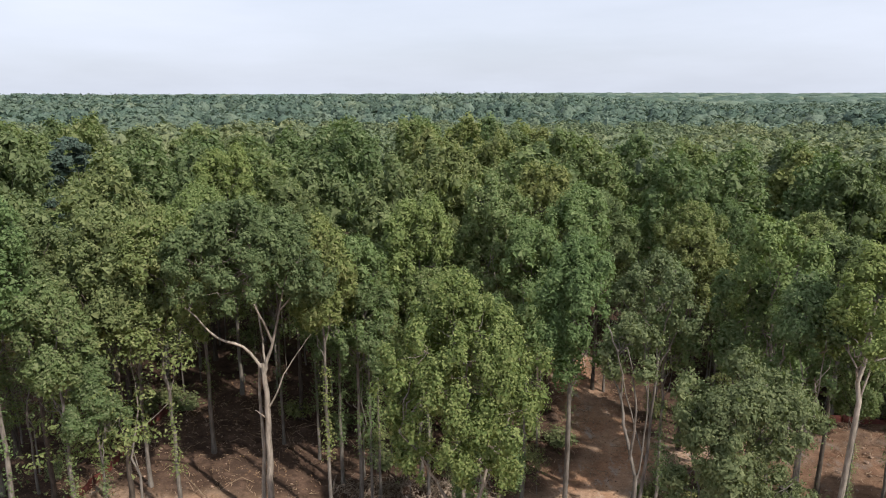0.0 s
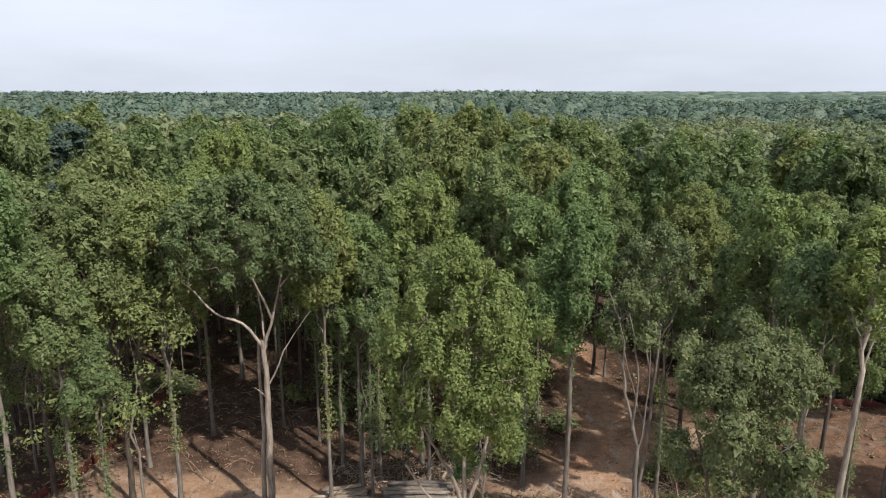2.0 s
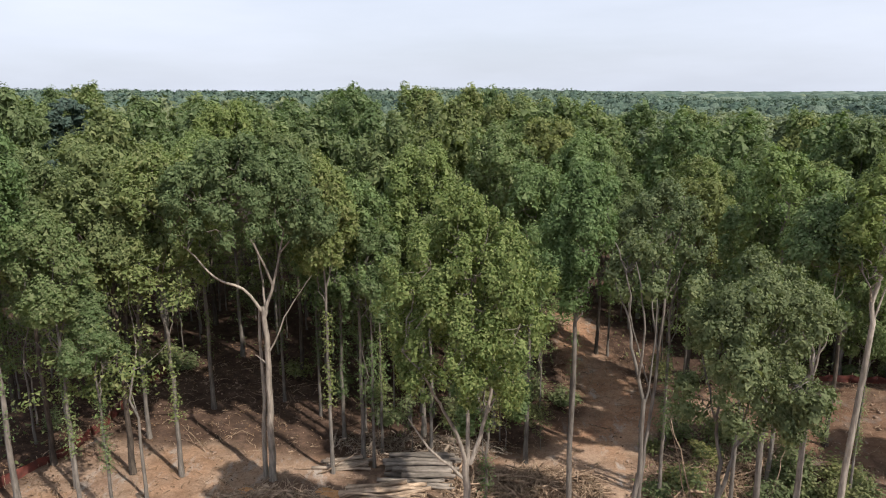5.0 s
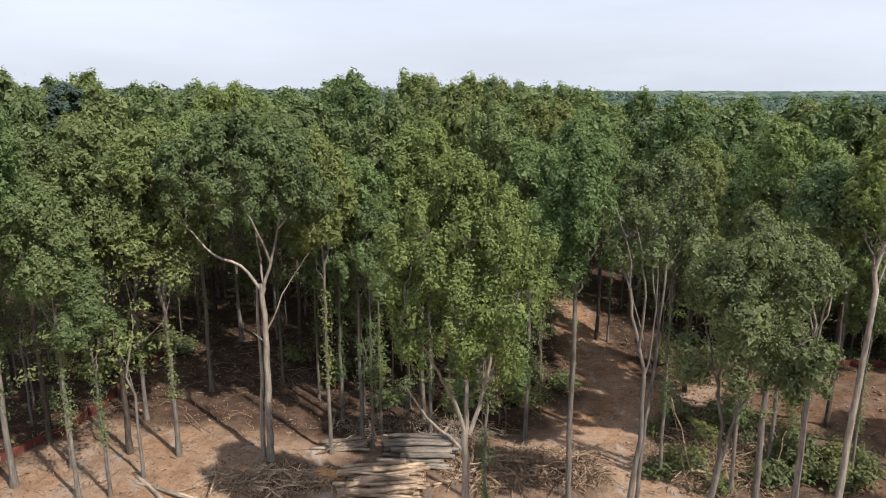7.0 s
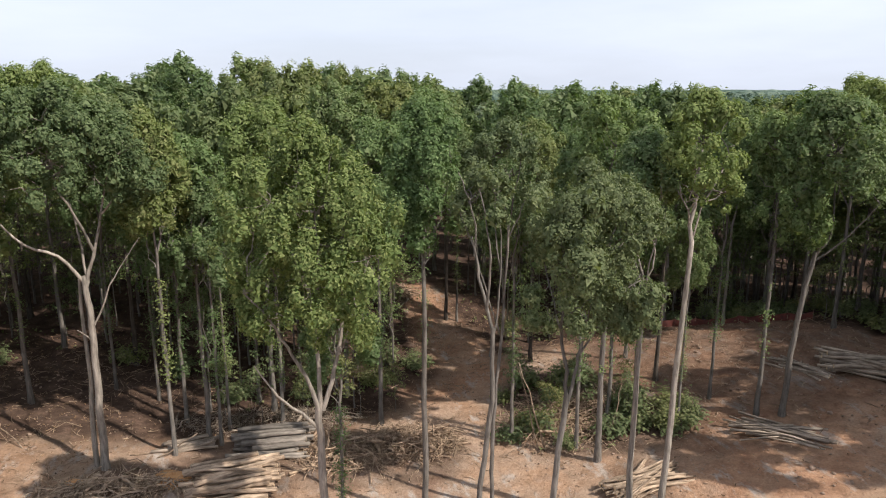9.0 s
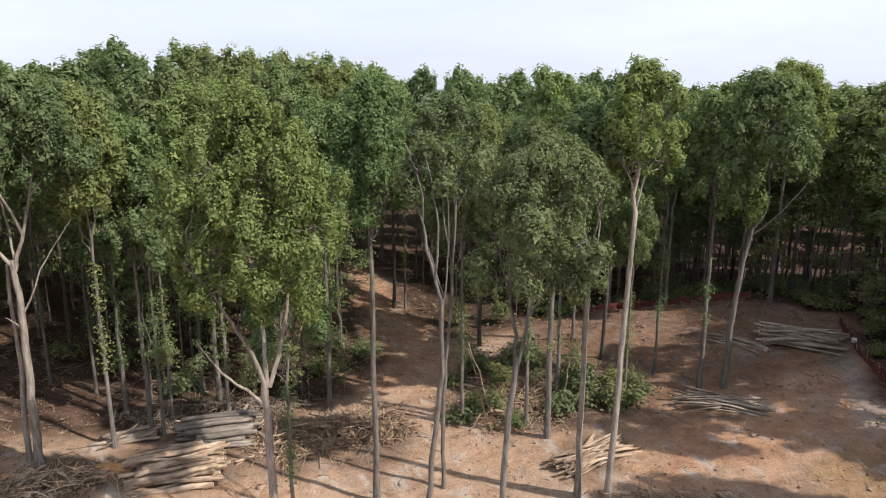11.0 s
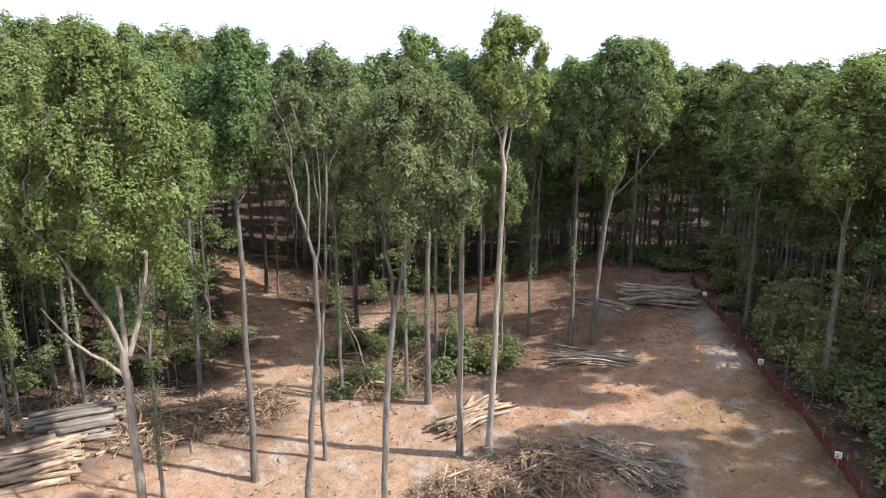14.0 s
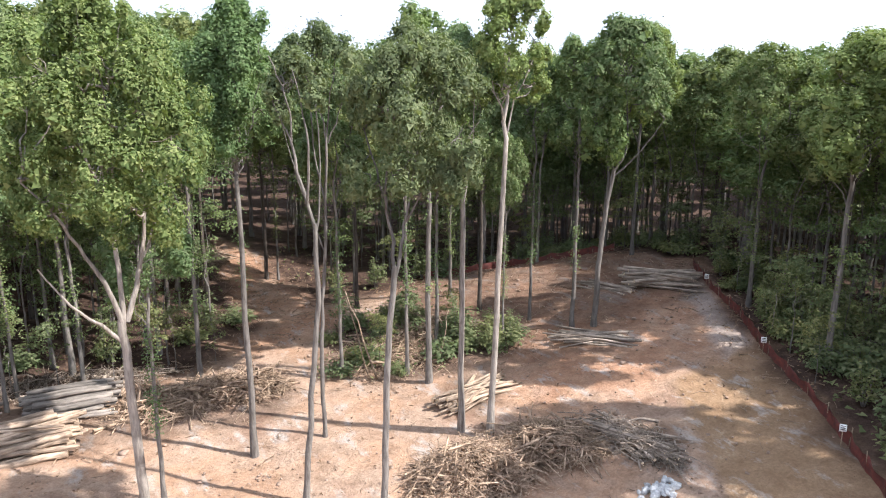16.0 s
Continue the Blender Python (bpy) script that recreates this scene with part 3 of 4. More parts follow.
# a leaning one with forked limbs by the pole piles
LEANING = [("trunk", [(0, 0, -0.4), (0.05, -0.05, 3.0), (0.1, -0.1, 5.7), (0.4, -0.4, 10.1), (0.7, -0.6, 12.4)], 0.23, 0.15),
           ("limb", [(0.7, -0.6, 12.2), (0.2, 0.0, 13.8), (-0.2, 0.4, 15.4), (-0.6, 0.9, 18.0)], 0.1, 0.03),
           ("limb", [(0.7, -0.6, 11.8), (1.4, -1.2, 12.6), (2.4, -2.1, 14.3), (3.2, -2.8, 16.0)], 0.09, 0.03),
           ("limb", [(0.7, -0.6, 12.2), (1.3, -1.1, 13.5), (1.3, -1.1, 15.1), (1.0, -0.9, 19.0)], 0.12, 0.03)]
t = make_tree("leaning grey tree with forked bare limbs and broad crown", 23, 0.23, 12.0, (0.9, -0.9, 18.4, 3.6, 3.4, 4.6), 124, 0.67, 11200, 0.194, LEAF_MAPLE, BARK_GREY, lobes=25, low=-0.5, frame_limbs=LEANING, heart=0.55)
stand(t, 34.5, 40.0)
# broad oak with pale double trunk
OAK = [("trunk", [(0, 0, -0.4), (0.0, 0, 3.3), (0.1, 0, 6.7), (0.2, 0, 10.0), (0.1, 0, 11.7), (0.0, 0, 13.2)], 0.262, 0.160),
       ("limb", [(0.0, 0, 12.8), (-1.0, -0.5, 14.7), (-2.7, -1.1, 15.4), (-3.7, -1.5, 17.0), (-5.1, -1.9, 18.6)], 0.115, 0.028),
       ("limb", [(0.1, 0, 12.5), (0.3, 0.1, 13.4), (0.8, 0.3, 14.8), (1.3, 0.6, 17.1), (1.8, 0.9, 19.3), (2.5, 1.2, 22.2)], 0.139, 0.028),
       ("limb", [(0.7, 0.3, 14.6), (0.2, -0.4, 16.7), (-0.4, -0.9, 18.3), (-1.2, -1.3, 19.6), (-2.1, -1.6, 21.4)], 0.098, 0.024),
       ("limb", [(0.2, 0, 9.8), (0.9, -0.3, 11.0), (1.6, -0.5, 12.7), (2.5, -0.7, 14.1), (3.6, -0.8, 15.6)], 0.074, 0.020),
       ("limb", [(0.2, 0.1, 13.0), (-0.2, 0.8, 15.6), (-0.6, 1.4, 17.4), (-1.7, 2.1, 20.0)], 0.090, 0.024),
       ("limb", [(1.3, 0.6, 16.9), (2.4, 0.2, 18.2), (3.6, -0.2, 19.4)], 0.066, 0.024),
       ("limb", [(0.0, 0, 9.1), (-0.3, -0.1, 9.5), (-0.65, -0.2, 9.8)], 0.049, 0.024)]
t = make_tree("broad oak with pale double trunk, bare limbs and domed crown", 24.5, 0.3, 12.0, (-0.6, 0, 19.0, 5.9, 5.2, 5.9), 322, 0.63, 28000, 0.173, LEAF_OAK, BARK_PALE,
              low=-0.02, lobes=50, frame_limbs=OAK, top_lobes=8, inner=0.03, heart=0.52)
g = Geo()
tube(g, bend((-0.65, 0.5, -0.3), (-0.35, 0.4, 12.9), 7, 0, 0.05), np.linspace(0.19, 0.09, 7), 8)
part("trunk", g, BARK_PALE, t, smooth_faces=True)
stand(t, -12.4, 44.9)

# prototypes for the wood's edge, then copies at their places
EDGE = [
    make_tree("woodland poplar with straight grey trunk and upright green crown", 24.5, 0.205, 12.0, (0, 0, 18.0, 3.4, 3.3, 6.5), 186, 0.61, 11900, 0.184, LEAF_POPLAR, BARK_GREY, limbs=5, plume=1.4, sprouts=12, low=-0.55, lobes=30, heart=0.62),
    make_tree("woodland oak with dark trunk and rounded dull green crown", 24, 0.215, 11.0, (0, 0, 17.2, 4.0, 3.9, 6.2), 186, 0.67, 12200, 0.189, LEAF_OAK, BARK_DARK, limbs=6, plume=1.15, low=-0.55, lobes=32, heart=0.62),
    make_tree("woodland maple with grey trunk and dense green crown", 23.5, 0.18, 10.5, (0.2, 0, 16.8, 3.6, 3.6, 6.5), 186, 0.61, 11900, 0.184, LEAF_MAPLE, BARK_GREY, limbs=6, plume=1.3, sprouts=20, low=-0.55, lobes=30, heart=0.62),
    make_tree("slim woodland tree with ivy-tufted trunk and narrow crown", 23, 0.155, 13.0, (0, 0, 18.0, 2.6, 2.6, 5.2), 124, 0.55, 7600, 0.178, LEAF_MAPLE, BARK_GREY, limbs=5, plume=1.3, sprouts=34, low=-0.55, lobes=21, heart=0.62),
]
for e, (x, y, turn) in zip(EDGE, [(-27.2, 39.3, 80), (-22.1, 44.2, 10), (-18.8, 44.5, 200), (-8.4, 46.6, 40)]):
    stand(e, x, y, turn)
# kind, x, y, turn, size, height stretch
TRACK_SIDE = [(0, 10.5, 53.2, 40, 0.95, 1.1), (1, 9.2, 63.0, 250, 1.05, 1.06), (2, 4.2, 55.0, 10, 1.05, 1.06), (0, 33.0, 40.8, 140, 0.88, 1.02), (3, 31.5, 44.4, 70, 0.9, 1.0), (3, 27.2, 41.8, 20, 0.62, 1.1),
              (1, 29.5, 49.0, 20, 0.9, 1.0), (2, 29.4, 54.2, 250, 0.92, 1.0), (0, 6.4, 49.7, 100, 0.95, 1.02),
              (3, 15.4, 44.8, 300, 0.9, 1.0), (3, 2.2, 34.4, 120, 0.8, 0.92), (1, 16.3, 70.0, 10, 0.95, 1.0),
              (3, 17.4, 69.6, 190, 0.8, 1.0), (0, -1.8, 53.2, 0, 1.0, 1.0), (2, -3.0, 54.6, 60, 0.95, 1.0),
              (3, -5.4, 47.9, 200, 0.85, 0.95), (1, 5.6, 60.5, 30, 1.0, 1.0), (2, 23.2, 62.6, 90, 0.95, 1.0),
              (3, 29.6, 70.4, 0, 0.9, 1.0)]
OAK_SIDE = [(3, -22.9, 38.7, 60, 0.9, 0.93), (3, -21.1, 39.1, 10, 0.75, 0.85), (1, -27.8, 44.5, 0, 1.0, 0.97),
            (2, -22.9, 49.0, 10, 0.95, 0.97), (0, -19.7, 54.5, 70, 0.95, 1.0), (3, -14.2, 56.8, 80, 0.9, 1.0),
            (3, -10.7, 54.9, 10, 0.85, 1.0), (2, -8.2, 51.5, 310, 0.9, 1.0), (0, -6.3, 48.6, 220, 0.9, 1.0),
            (3, -5.0, 50.2, 10, 0.8, 1.0), (1, -13.5, 61.4, 20, 1.0, 1.0), (0, -20.2, 65.0, 0, 1.0, 1.02),
            (2, -1.1, 50.6, 120, 0.85, 0.98)]
FAR_SIDE = [(1, 21.6, 57.8, 50, 0.9, 1.0), (3, 19.4, 42.2, 0, 0.95, 0.98), (0, 23.2, 44.9, 160, 0.85, 0.98),
            (3, 26.0, 46.2, 10, 0.85, 0.9), (0, 48.3, 50.8, 60, 1.0, 0.92), (2, 42.5, 58.8, 0, 1.0, 0.95)]
PLACES = TRACK_SIDE + OAK_SIDE + FAR_SIDE
for kind, x, y, turn, size, tall in PLACES:
    copy_thing(EDGE[kind], put(EDGE[kind], x, y, turn, size, tall))
TAKEN = [(x, y) for _, x, y, *_ in PLACES] + [tuple(e.matrix_basis.translation.xy) for e in EDGE] + [(-12.4, 44.9), (20.1, 40.1), (34.5, 40.0)]

# ---- the wood behind: single trees near, joined crowns far away ----
MID = [
    make_tree("tall woodland oak with rounded dark green crown", 24, 0.27, 10.5, (0, 0, 18.0, 4.3, 4.2, 6.6), 150, 0.81, 4400, 0.308, LEAF_OAK, BARK_DARK, limbs=3, twigs=False, plume=1.2, sides=6, lobes=30, top_lobes=6),
    make_tree("tall woodland poplar with bright green crown", 25, 0.27, 11.5, (0, 0, 18.8, 3.9, 3.8, 7.0), 150, 0.73, 4400, 0.297, LEAF_POPLAR, BARK_GREY, limbs=3, twigs=False, plume=1.45, sides=6, lobes=30, top_lobes=6),
    make_tree("woodland maple with broad green crown", 23, 0.23, 9.5, (0, 0, 17.4, 4.3, 4.3, 6.4), 150, 0.78, 4400, 0.302, LEAF_MAPLE, BARK_GREY, limbs=3, twigs=False, plume=1.3, sides=6, lobes=30, top_lobes=6),
    make_tree("woodland oak with brownish late-summer crown", 23.5, 0.25, 10.0, (0, 0, 17.8, 4.1, 4.1, 6.2), 148, 0.76, 4400, 0.302, LEAF_BROWN, BARK_DARK, limbs=3, twigs=False, plume=1.2, sides=6, lobes=30, top_lobes=6),
]
MID_TOP = (26.0, 27.5, 25.2, 25.4)
spots = []
cells = {}


def free(x, y, gap):
    k = (int(x // 8), int(y // 8))
    for a in (-1, 0, 1):
        for b in (-1, 0, 1):
            for px, py in cells.get((k[0] + a, k[1] + b), ()):
                if (px - x) ** 2 + (py - y) ** 2 < gap * gap:
                    return False
    cells.setdefault(k, []).append((x, y))
    return True


def sunny(x, y, reach=25, half=5.2):
    """The gap in the canopy that lets the sun reach the end of the track."""
    along, aside = 0.75 * (x - 15.8) - 0.66 * (y - 75), 0.66 * (x - 15.8) + 0.75 * (y - 75)
    return 0 < along < reach and abs(aside) < half


for x, y in TAKEN:
    free(x, y, 0)
for _ in range(9000):
    az, r = RNG.uniform(-0.72, 1.75), math.sqrt(RNG.uniform(30 ** 2, 113 ** 2))
    x, y = r * math.sin(az), r * math.cos(az)
    if az > 1.25 and r > 80 or az < -0.66 and r > 60:
        continue
    if sunny(x, y):
        continue
    edge = float(poly_distance(CLEARING, np.array([x]), np.array([y]))[0])
    if edge < (1.7 if x < 24 else 1.4) or not free(x, y, 5.8 if x > 36 and y < 33 else 5.0 if x > 37 and r < 92 or x > 16 and y > 62 and r < 92 else 5.4 if r < 70 else 6.6):
        continue
    spots.append((x, y, r))
used = set()
for x, y, r in spots:
    k = int(RNG.choice(4, p=[0.3, 0.32, 0.3, 0.08]))
    s = RNG.uniform(0.88, 1.08)
    # the canopy stands highest on the rise behind the clearing and falls off towards the track's side
    az = math.degrees(math.atan2(x, y))
    top = np.interp(az, (-42, -31, -26, -24, -12, -8, 3, 6, 12, 25, 35, 45, 60), (29.0, 30.4, 30.4, 28.9, 28.9, 30.2, 30.5, 29.3, 28.3, 27.2, 26.4, 25.8, 25.6))
    top -= 2.2 * float(smooth(88, 60, r)) if az < 8 else 0.0
    h = (top * RNG.uniform(0.965, 1.0) - gz(x, y)) / MID_TOP[k]
    m = put(None, x, y, RNG.uniform(0, 360), s, h / s)
    if r < 60 and -0.58 < math.atan2(x, y) < 1.2:
        copy_thing(EDGE[min(k, 2)], m)
    elif k in used:
        copy_thing(MID[k], m)
    else:
        used.add(k)
        MID[k].matrix_basis = m


def far_woods(name, r0, r1, gap, cards, card, label, mat, spread=(-0.72, 1.15)):
    """Joined crowns: a lumpy core each, covered with leaf sprays."""
    g = Geo()
    n = int(0.5 * (spread[1] - spread[0]) * (r1 * r1 - r0 * r0) / (gap * gap) * 1.2)
    az = RNG.uniform(*spread, n)
    r = np.sqrt(RNG.uniform(r0 * r0, r1 * r1, n))
    x, y = r * np.sin(az), r * np.cos(az)
    rad = gap * RNG.uniform(0.42, 0.72, n)
    high = np.minimum(rad, 8.0) * RNG.uniform(0.9, 1.4, n)
    z = ground(x, y) + RNG.uniform(19.0, 24.5, n) - high
    mid = np.stack([x, y, z], 1)
    size = np.stack([rad, rad, high], 1)
    core = 0.84 if cards else 1.0
    ph = np.array([0.42, 0.85, 1.22, 1.65])[None, :, None] + RNG.normal(size=(n, 4, 6)) * 0.07
    th = (np.arange(6) * np.pi / 3)[None, None, :] + RNG.normal(size=(n, 4, 6)) * 0.16 + RNG.uniform(0, 6, (n, 1, 1))
    k = RNG.uniform(0.78, 1.18, (n, 4, 6)) * core
    dome = np.stack([np.sin(ph) * np.cos(th) * k, np.sin(ph) * np.sin(th) * k, np.cos(ph) * k], -1) * size[:, None, None, :] + mid[:, None, None, :]
    q = [(i * 6 + j, (i + 1) * 6 + j, (i + 1) * 6 + (j + 1) % 6, i * 6 + (j + 1) % 6) for i in range(3) for j in range(6)] + [(0, 1, 2, 3), (0, 3, 4, 5)]
    g.add(dome, (np.array(q)[None] + 24 * np.arange(n)[:, None, None]))
    if cards:
        idx = np.repeat(np.arange(n), cards)
        d = unit(len(idx))
        d[:, 2] = np.abs(d[:, 2])
        # tufts: sprays gather round a few bosses of each crown
        boss = unit(n * 7).reshape(n, 7, 3)
        boss[:, :, 2] = np.abs(boss[:, :, 2])
        d = d * 0.75 + boss[idx, RNG.integers(0, 7, len(idx))] * 0.6
        d /= np.linalg.norm(d, axis=1)[:, None]
        pos = mid[idx] + d * size[idx] * RNG.uniform(0.84, 1.12, len(idx))[:, None]
        leaves(g, pos, d * 0.8 + np.array([0, 0, 0.35]) + RNG.normal(size=d.shape) * 0.45, card, 0.9)
    ob = new(name, g.mesh(name, mat, False))
    return tagged(ob, label, "woodland", kind="stuff")


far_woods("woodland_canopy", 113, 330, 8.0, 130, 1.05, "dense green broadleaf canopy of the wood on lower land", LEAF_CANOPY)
# from here outwards the crowns wear the haze-tinted leaf colour
far_woods("distant_woodland", 325, 820, 11.5, 22, 2.0, "distant rolling canopy of green woodland", LEAF_HAZED)
far_woods("remote_woodland", 800, 1600, 30, 0, 1, "remote wooded land far beyond the wood", LEAF_HAZED, (-0.72, 1.15))
far_woods("horizon_woodland", 1560, 3600, 60, 0, 1, "far wooded ridges at the horizon", LEAF_HAZED, (-0.72, 1.15))

# a white pine above the broadleaf crowns
t = make_tree("dark white pine with tiers of needled boughs", 26, 0.25, 8.0, (0, 0, 16.5, 3.4, 3.4, 8.0), 161, 0.73, 5600, 0.238, LEAF_PINE, BARK_DARK, limbs=6, twigs=False, flat=0.6, sides=6, low=-0.9, lobes=32, plume=0.8)
stand(t, -40.0, 75.0)

# ---- understory ----
UNDER = [
    make_tree("small understory tree with layered sprays of leaves", 11, 0.09, 4.0, (0, 0, 7.4, 2.6, 2.6, 4.2), 62, 0.73, 2300, 0.165, LEAF_MAPLE, BARK_GREY, limbs=3, twigs=False, flat=0.35, sides=6, low=-1, lobes=25, heart=0),
    make_tree("thin sapling with flat tiers of leaves", 6, 0.05, 2.0, (0, 0, 3.7, 1.6, 1.6, 2.6), 37, 0.51, 1100, 0.173, LEAF_LOW, BARK_GREY, limbs=3, twigs=False, flat=0.35, sides=4, low=-1, lobes=17, heart=0),
]
for under in UNDER:
    under.name = "sapling"
    tagged(under, category="sapling")
placed = [0, 0]
for _ in range(6000):
    az, r = RNG.uniform(-0.66, 1.2), math.sqrt(RNG.uniform(30 ** 2, 84 ** 2))
    x, y = r * math.sin(az), r * math.cos(az)
    edge = float(poly_distance(CLEARING, np.array([x]), np.array([y]))[0])
    k = 0 if edge > 2.5 and RNG.random() < 0.6 else 1
    if edge < (2.2 if x < 24 else 6.0 if k == 0 else 0.9) or edge > (30 if x > 22 else 16) or placed[k] > (115, 70)[k] or sunny(x, y, 16, 4.0) or not free(x, y, 2.3):
        continue
    m = put(None, x, y, RNG.uniform(0, 360), RNG.uniform(0.75, 1.25), RNG.uniform(0.9, 1.15))
    if placed[k]:
        copy_thing(UNDER[k], m)
    else:
        UNDER[k].matrix_basis = m
    placed[k] += 1

for x, y, k in ((-20.0, 41.5, 1.3), (-1.0, 56.5, 1.1), (-4.4, 55.6, 1.0), (1.6, 54.4, 0.9), (3.4, 56.4, 1.1), (-6.6, 53.0, 0.9), (0.4, 59.0, 1.2), (4.6, 53.2, 0.7), (-25.0, 42.0, 1.4), (20.5, 68.0, 1.2), (24.0, 71.5, 1.3), (28.0, 66.0, 1.2), (31.5, 70.0, 1.3), (36.0, 66.5, 1.2), (27.0, 76.5, 1.3), (40.0, 64.0, 1.2), (34.0, 76.0, 1.3), (21.5, 77.0, 1.3), (42.5, 70.0, 1.3)):
    if not sunny(x, y, 16, 4.0):
        copy_thing(UNDER[0], put(None, x, y, x * 40, k, 1.05))
for i in range(26):
    x, y = 20 + 1.55 * i + RNG.uniform(-1, 1), 67 + 9.0 * ((i * 0.618) % 1) - max(0, i - 10) * 0.55
    if not sunny(x, y, 16, 4.0):
        copy_thing(UNDER[0], put(None, x, y, x * 40, RNG.uniform(0.8, 1.15), 1.0))
# dense young trees inside the wood beyond the fence
for i in range(90):
    az, r = 0.62 + 0.58 * ((i * 0.618) % 1), 58 + 44 * ((i * 0.377) % 1)
    x, y = r * math.sin(az), r * math.cos(az)
    if float(poly_distance(CLEARING, np.array([x]), np.array([y]))[0]) > 4:
        copy_thing(UNDER[0], put(None, x, y, x * 40, RNG.uniform(1.0, 1.4), 1.0))
# young growth that closes the view under the crowns
for i in range(80):
    az, r = -0.56 + 1.14 * ((i * 0.618) % 1), 64 + 40 * ((i * 0.377) % 1)
    x, y = r * math.sin(az), r * math.cos(az)
    if float(poly_distance(CLEARING, np.array([x]), np.array([y]))[0]) > 3 and not sunny(x, y, 16, 4.0):
        copy_thing(UNDER[0], put(None, x, y, x * 40, RNG.uniform(1.0, 1.45), 1.05))
for x, y, k in ((13.0, 87.0, 1.3), (16.5, 86.5, 1.4), (15.0, 91.0, 1.5), (19.5, 84.5, 1.3), (10.8, 82.0, 1.2), (18.0, 94.0, 1.5), (10.4, 86.0, 1.2)):
    copy_thing(UNDER[0], put(None, x, y, x * 40, k, 1.05))
for x, y, k in ((-2.6, 50.2, 1.0), (0.8, 51.0, 0.9), (3.0, 50.6, 1.1), (5.0, 51.8, 0.9), (-5.4, 51.6, 1.0), (7.8, 51.6, 0.8), (18.2, 44.4, 0.8), (21.0, 45.5, 0.9), (22.5, 49.0, 0.7), (25.5, 46.6, 0.7), (17.8, 51.0, 0.8)):
    copy_thing(UNDER[1], put(None, x, y, x * 40, k, 0.95))


def make_shrub(label, radius, height, count, leaf):
    base = tagged(new("shrub"), label, "shrub")
    g, w = Geo(), Geo()
    tips = []
    for i in range(9):
        a = i * 0.7 + RNG.uniform(-0.2, 0.2)
        tip = np.array([math.cos(a) * radius * RNG.uniform(0.3, 0.9), math.sin(a) * radius * RNG.uniform(0.3, 0.9), height * RNG.uniform(0.5, 0.95)])
        tube(w, bend((0.05 * math.cos(a), 0.05 * math.sin(a), -0.1), tip, 4, 0.15, 0.03), [0.03, 0.022, 0.016, 0.008], 4)
        tips.append(tip)
    tips = np.array(tips)
    idx = RNG.integers(0, len(tips), count)
    off = unit(count) * RNG.uniform(0.1, 0.6, count)[:, None] * radius
    pos = tips[idx] + off * np.array([1, 1, 0.6])
    pos[:, 2] = np.maximum(pos[:, 2] * RNG.uniform(0.3, 1.0, count), 0.05)
    leaves(g, pos, off + np.array([0, 0, radius * 0.7]), leaf, 0.8)
    tagged(part("woody_base", w, BARK_GREY, base), kind="stuff")
    part("foliage", g, LEAF_LOW, base)
    return base


SHRUBS = [make_shrub("green leafy shrub growing at the edge of the wood", 1.2, 1.6, 800, 0.22), make_shrub("low spreading bush with bright leaves", 1.0, 0.9, 600, 0.2),
          make_shrub("tall thin bush of arching leafy stems", 0.9, 2.6, 800, 0.2)]
shrub_spots = []
for _ in range(3000):
    if len(shrub_spots) > 135:
        break
    x, y = RNG.uniform(-32, 56), RNG.uniform(16, 64)
    de = float(poly_distance(CLEARING, np.array([x]), np.array([y]))[0])
    di = float(poly_distance(ISLAND, np.array([x]), np.array([y]))[0])
    if (di < 0 and RNG.random() < 0.6) or (0.8 < de < 9 and x > 33) or (0.5 < de < 4 and RNG.random() < 0.4):
        shrub_spots.append((x, y))
for i, (x, y) in enumerate(shrub_spots):
    k = int(RNG.integers(0, 3))
    m = put(None, x, y, RNG.uniform(0, 360), RNG.uniform(0.7, 1.3), RNG.uniform(0.8, 1.2))
    if i < 3:
        SHRUBS[i].matrix_basis = m
    else:
        copy_thing(SHRUBS[k], m)

# ---- cut timber ----


def log_mesh(name, mat, length, radius, bow, sides=8):
    g = Geo()
    p = bend((-length / 2, 0, 0), (length / 2, 0, 0), 5, bow, 0.035)
    tube(g, p, radius * np.array([1.12, 1.04, 1.0, 0.95, 0.88]) * RNG.uniform(0.94, 1.06, 5), sides, True)
    me = g.mesh(name, [mat, CUT_END], False)
    n, k = len(me.polygons), 2 * (sides // 2 - 1)
    me.polygons.foreach_set("material_index", np.array([0] * (n - k) + [1] * k, dtype=np.int32))
    me.polygons.foreach_set("use_smooth", np.array([True] * (n - k) + [False] * k))
    return me


def log_stack(label, x, y, turn, length, radius, bottom, layers, mat, slack=4.0):
    """Logs lying in layers, one direction, ends ragged."""
    base = tagged(new("log_stack"), label, "log stack")
    base.matrix_basis = pose(x, y, gz(x, y), 0, 0, turn)
    kinds = [log_mesh("log", mat, length * s, radius * q, b) for s, q, b in ((1, 1, 0.06), (0.9, 1.32, -0.05), (1.05, 0.78, 0.1), (0.8, 1.12, 0.0), (0.97, 0.6, -0.09))]
    c, s = math.cos(radians(turn)), math.sin(radians(turn))
    for layer in range(layers):
        n = bottom - layer * 2 if bottom > 5 else bottom - layer
        for i in range(max(1, n)):
            off = (i - (n - 1) / 2) * radius * 2.05 + RNG.normal() * radius * 0.25
            slide = RNG.normal() * length * 0.06
            wx, wy = x + c * slide - s * off, y + s * slide + c * off
            z = gz(wx, wy) - gz(x, y) + radius * (0.95 + 1.72 * layer) + RNG.normal() * radius * 0.08
            ob = part("log", kinds[int(RNG.integers(0, 5))], None, base)
            ob.matrix_basis = pose(slide, off, z, RNG.uniform(0, 360), RNG.normal() * 0.8, RNG.normal() * slack)
    return base


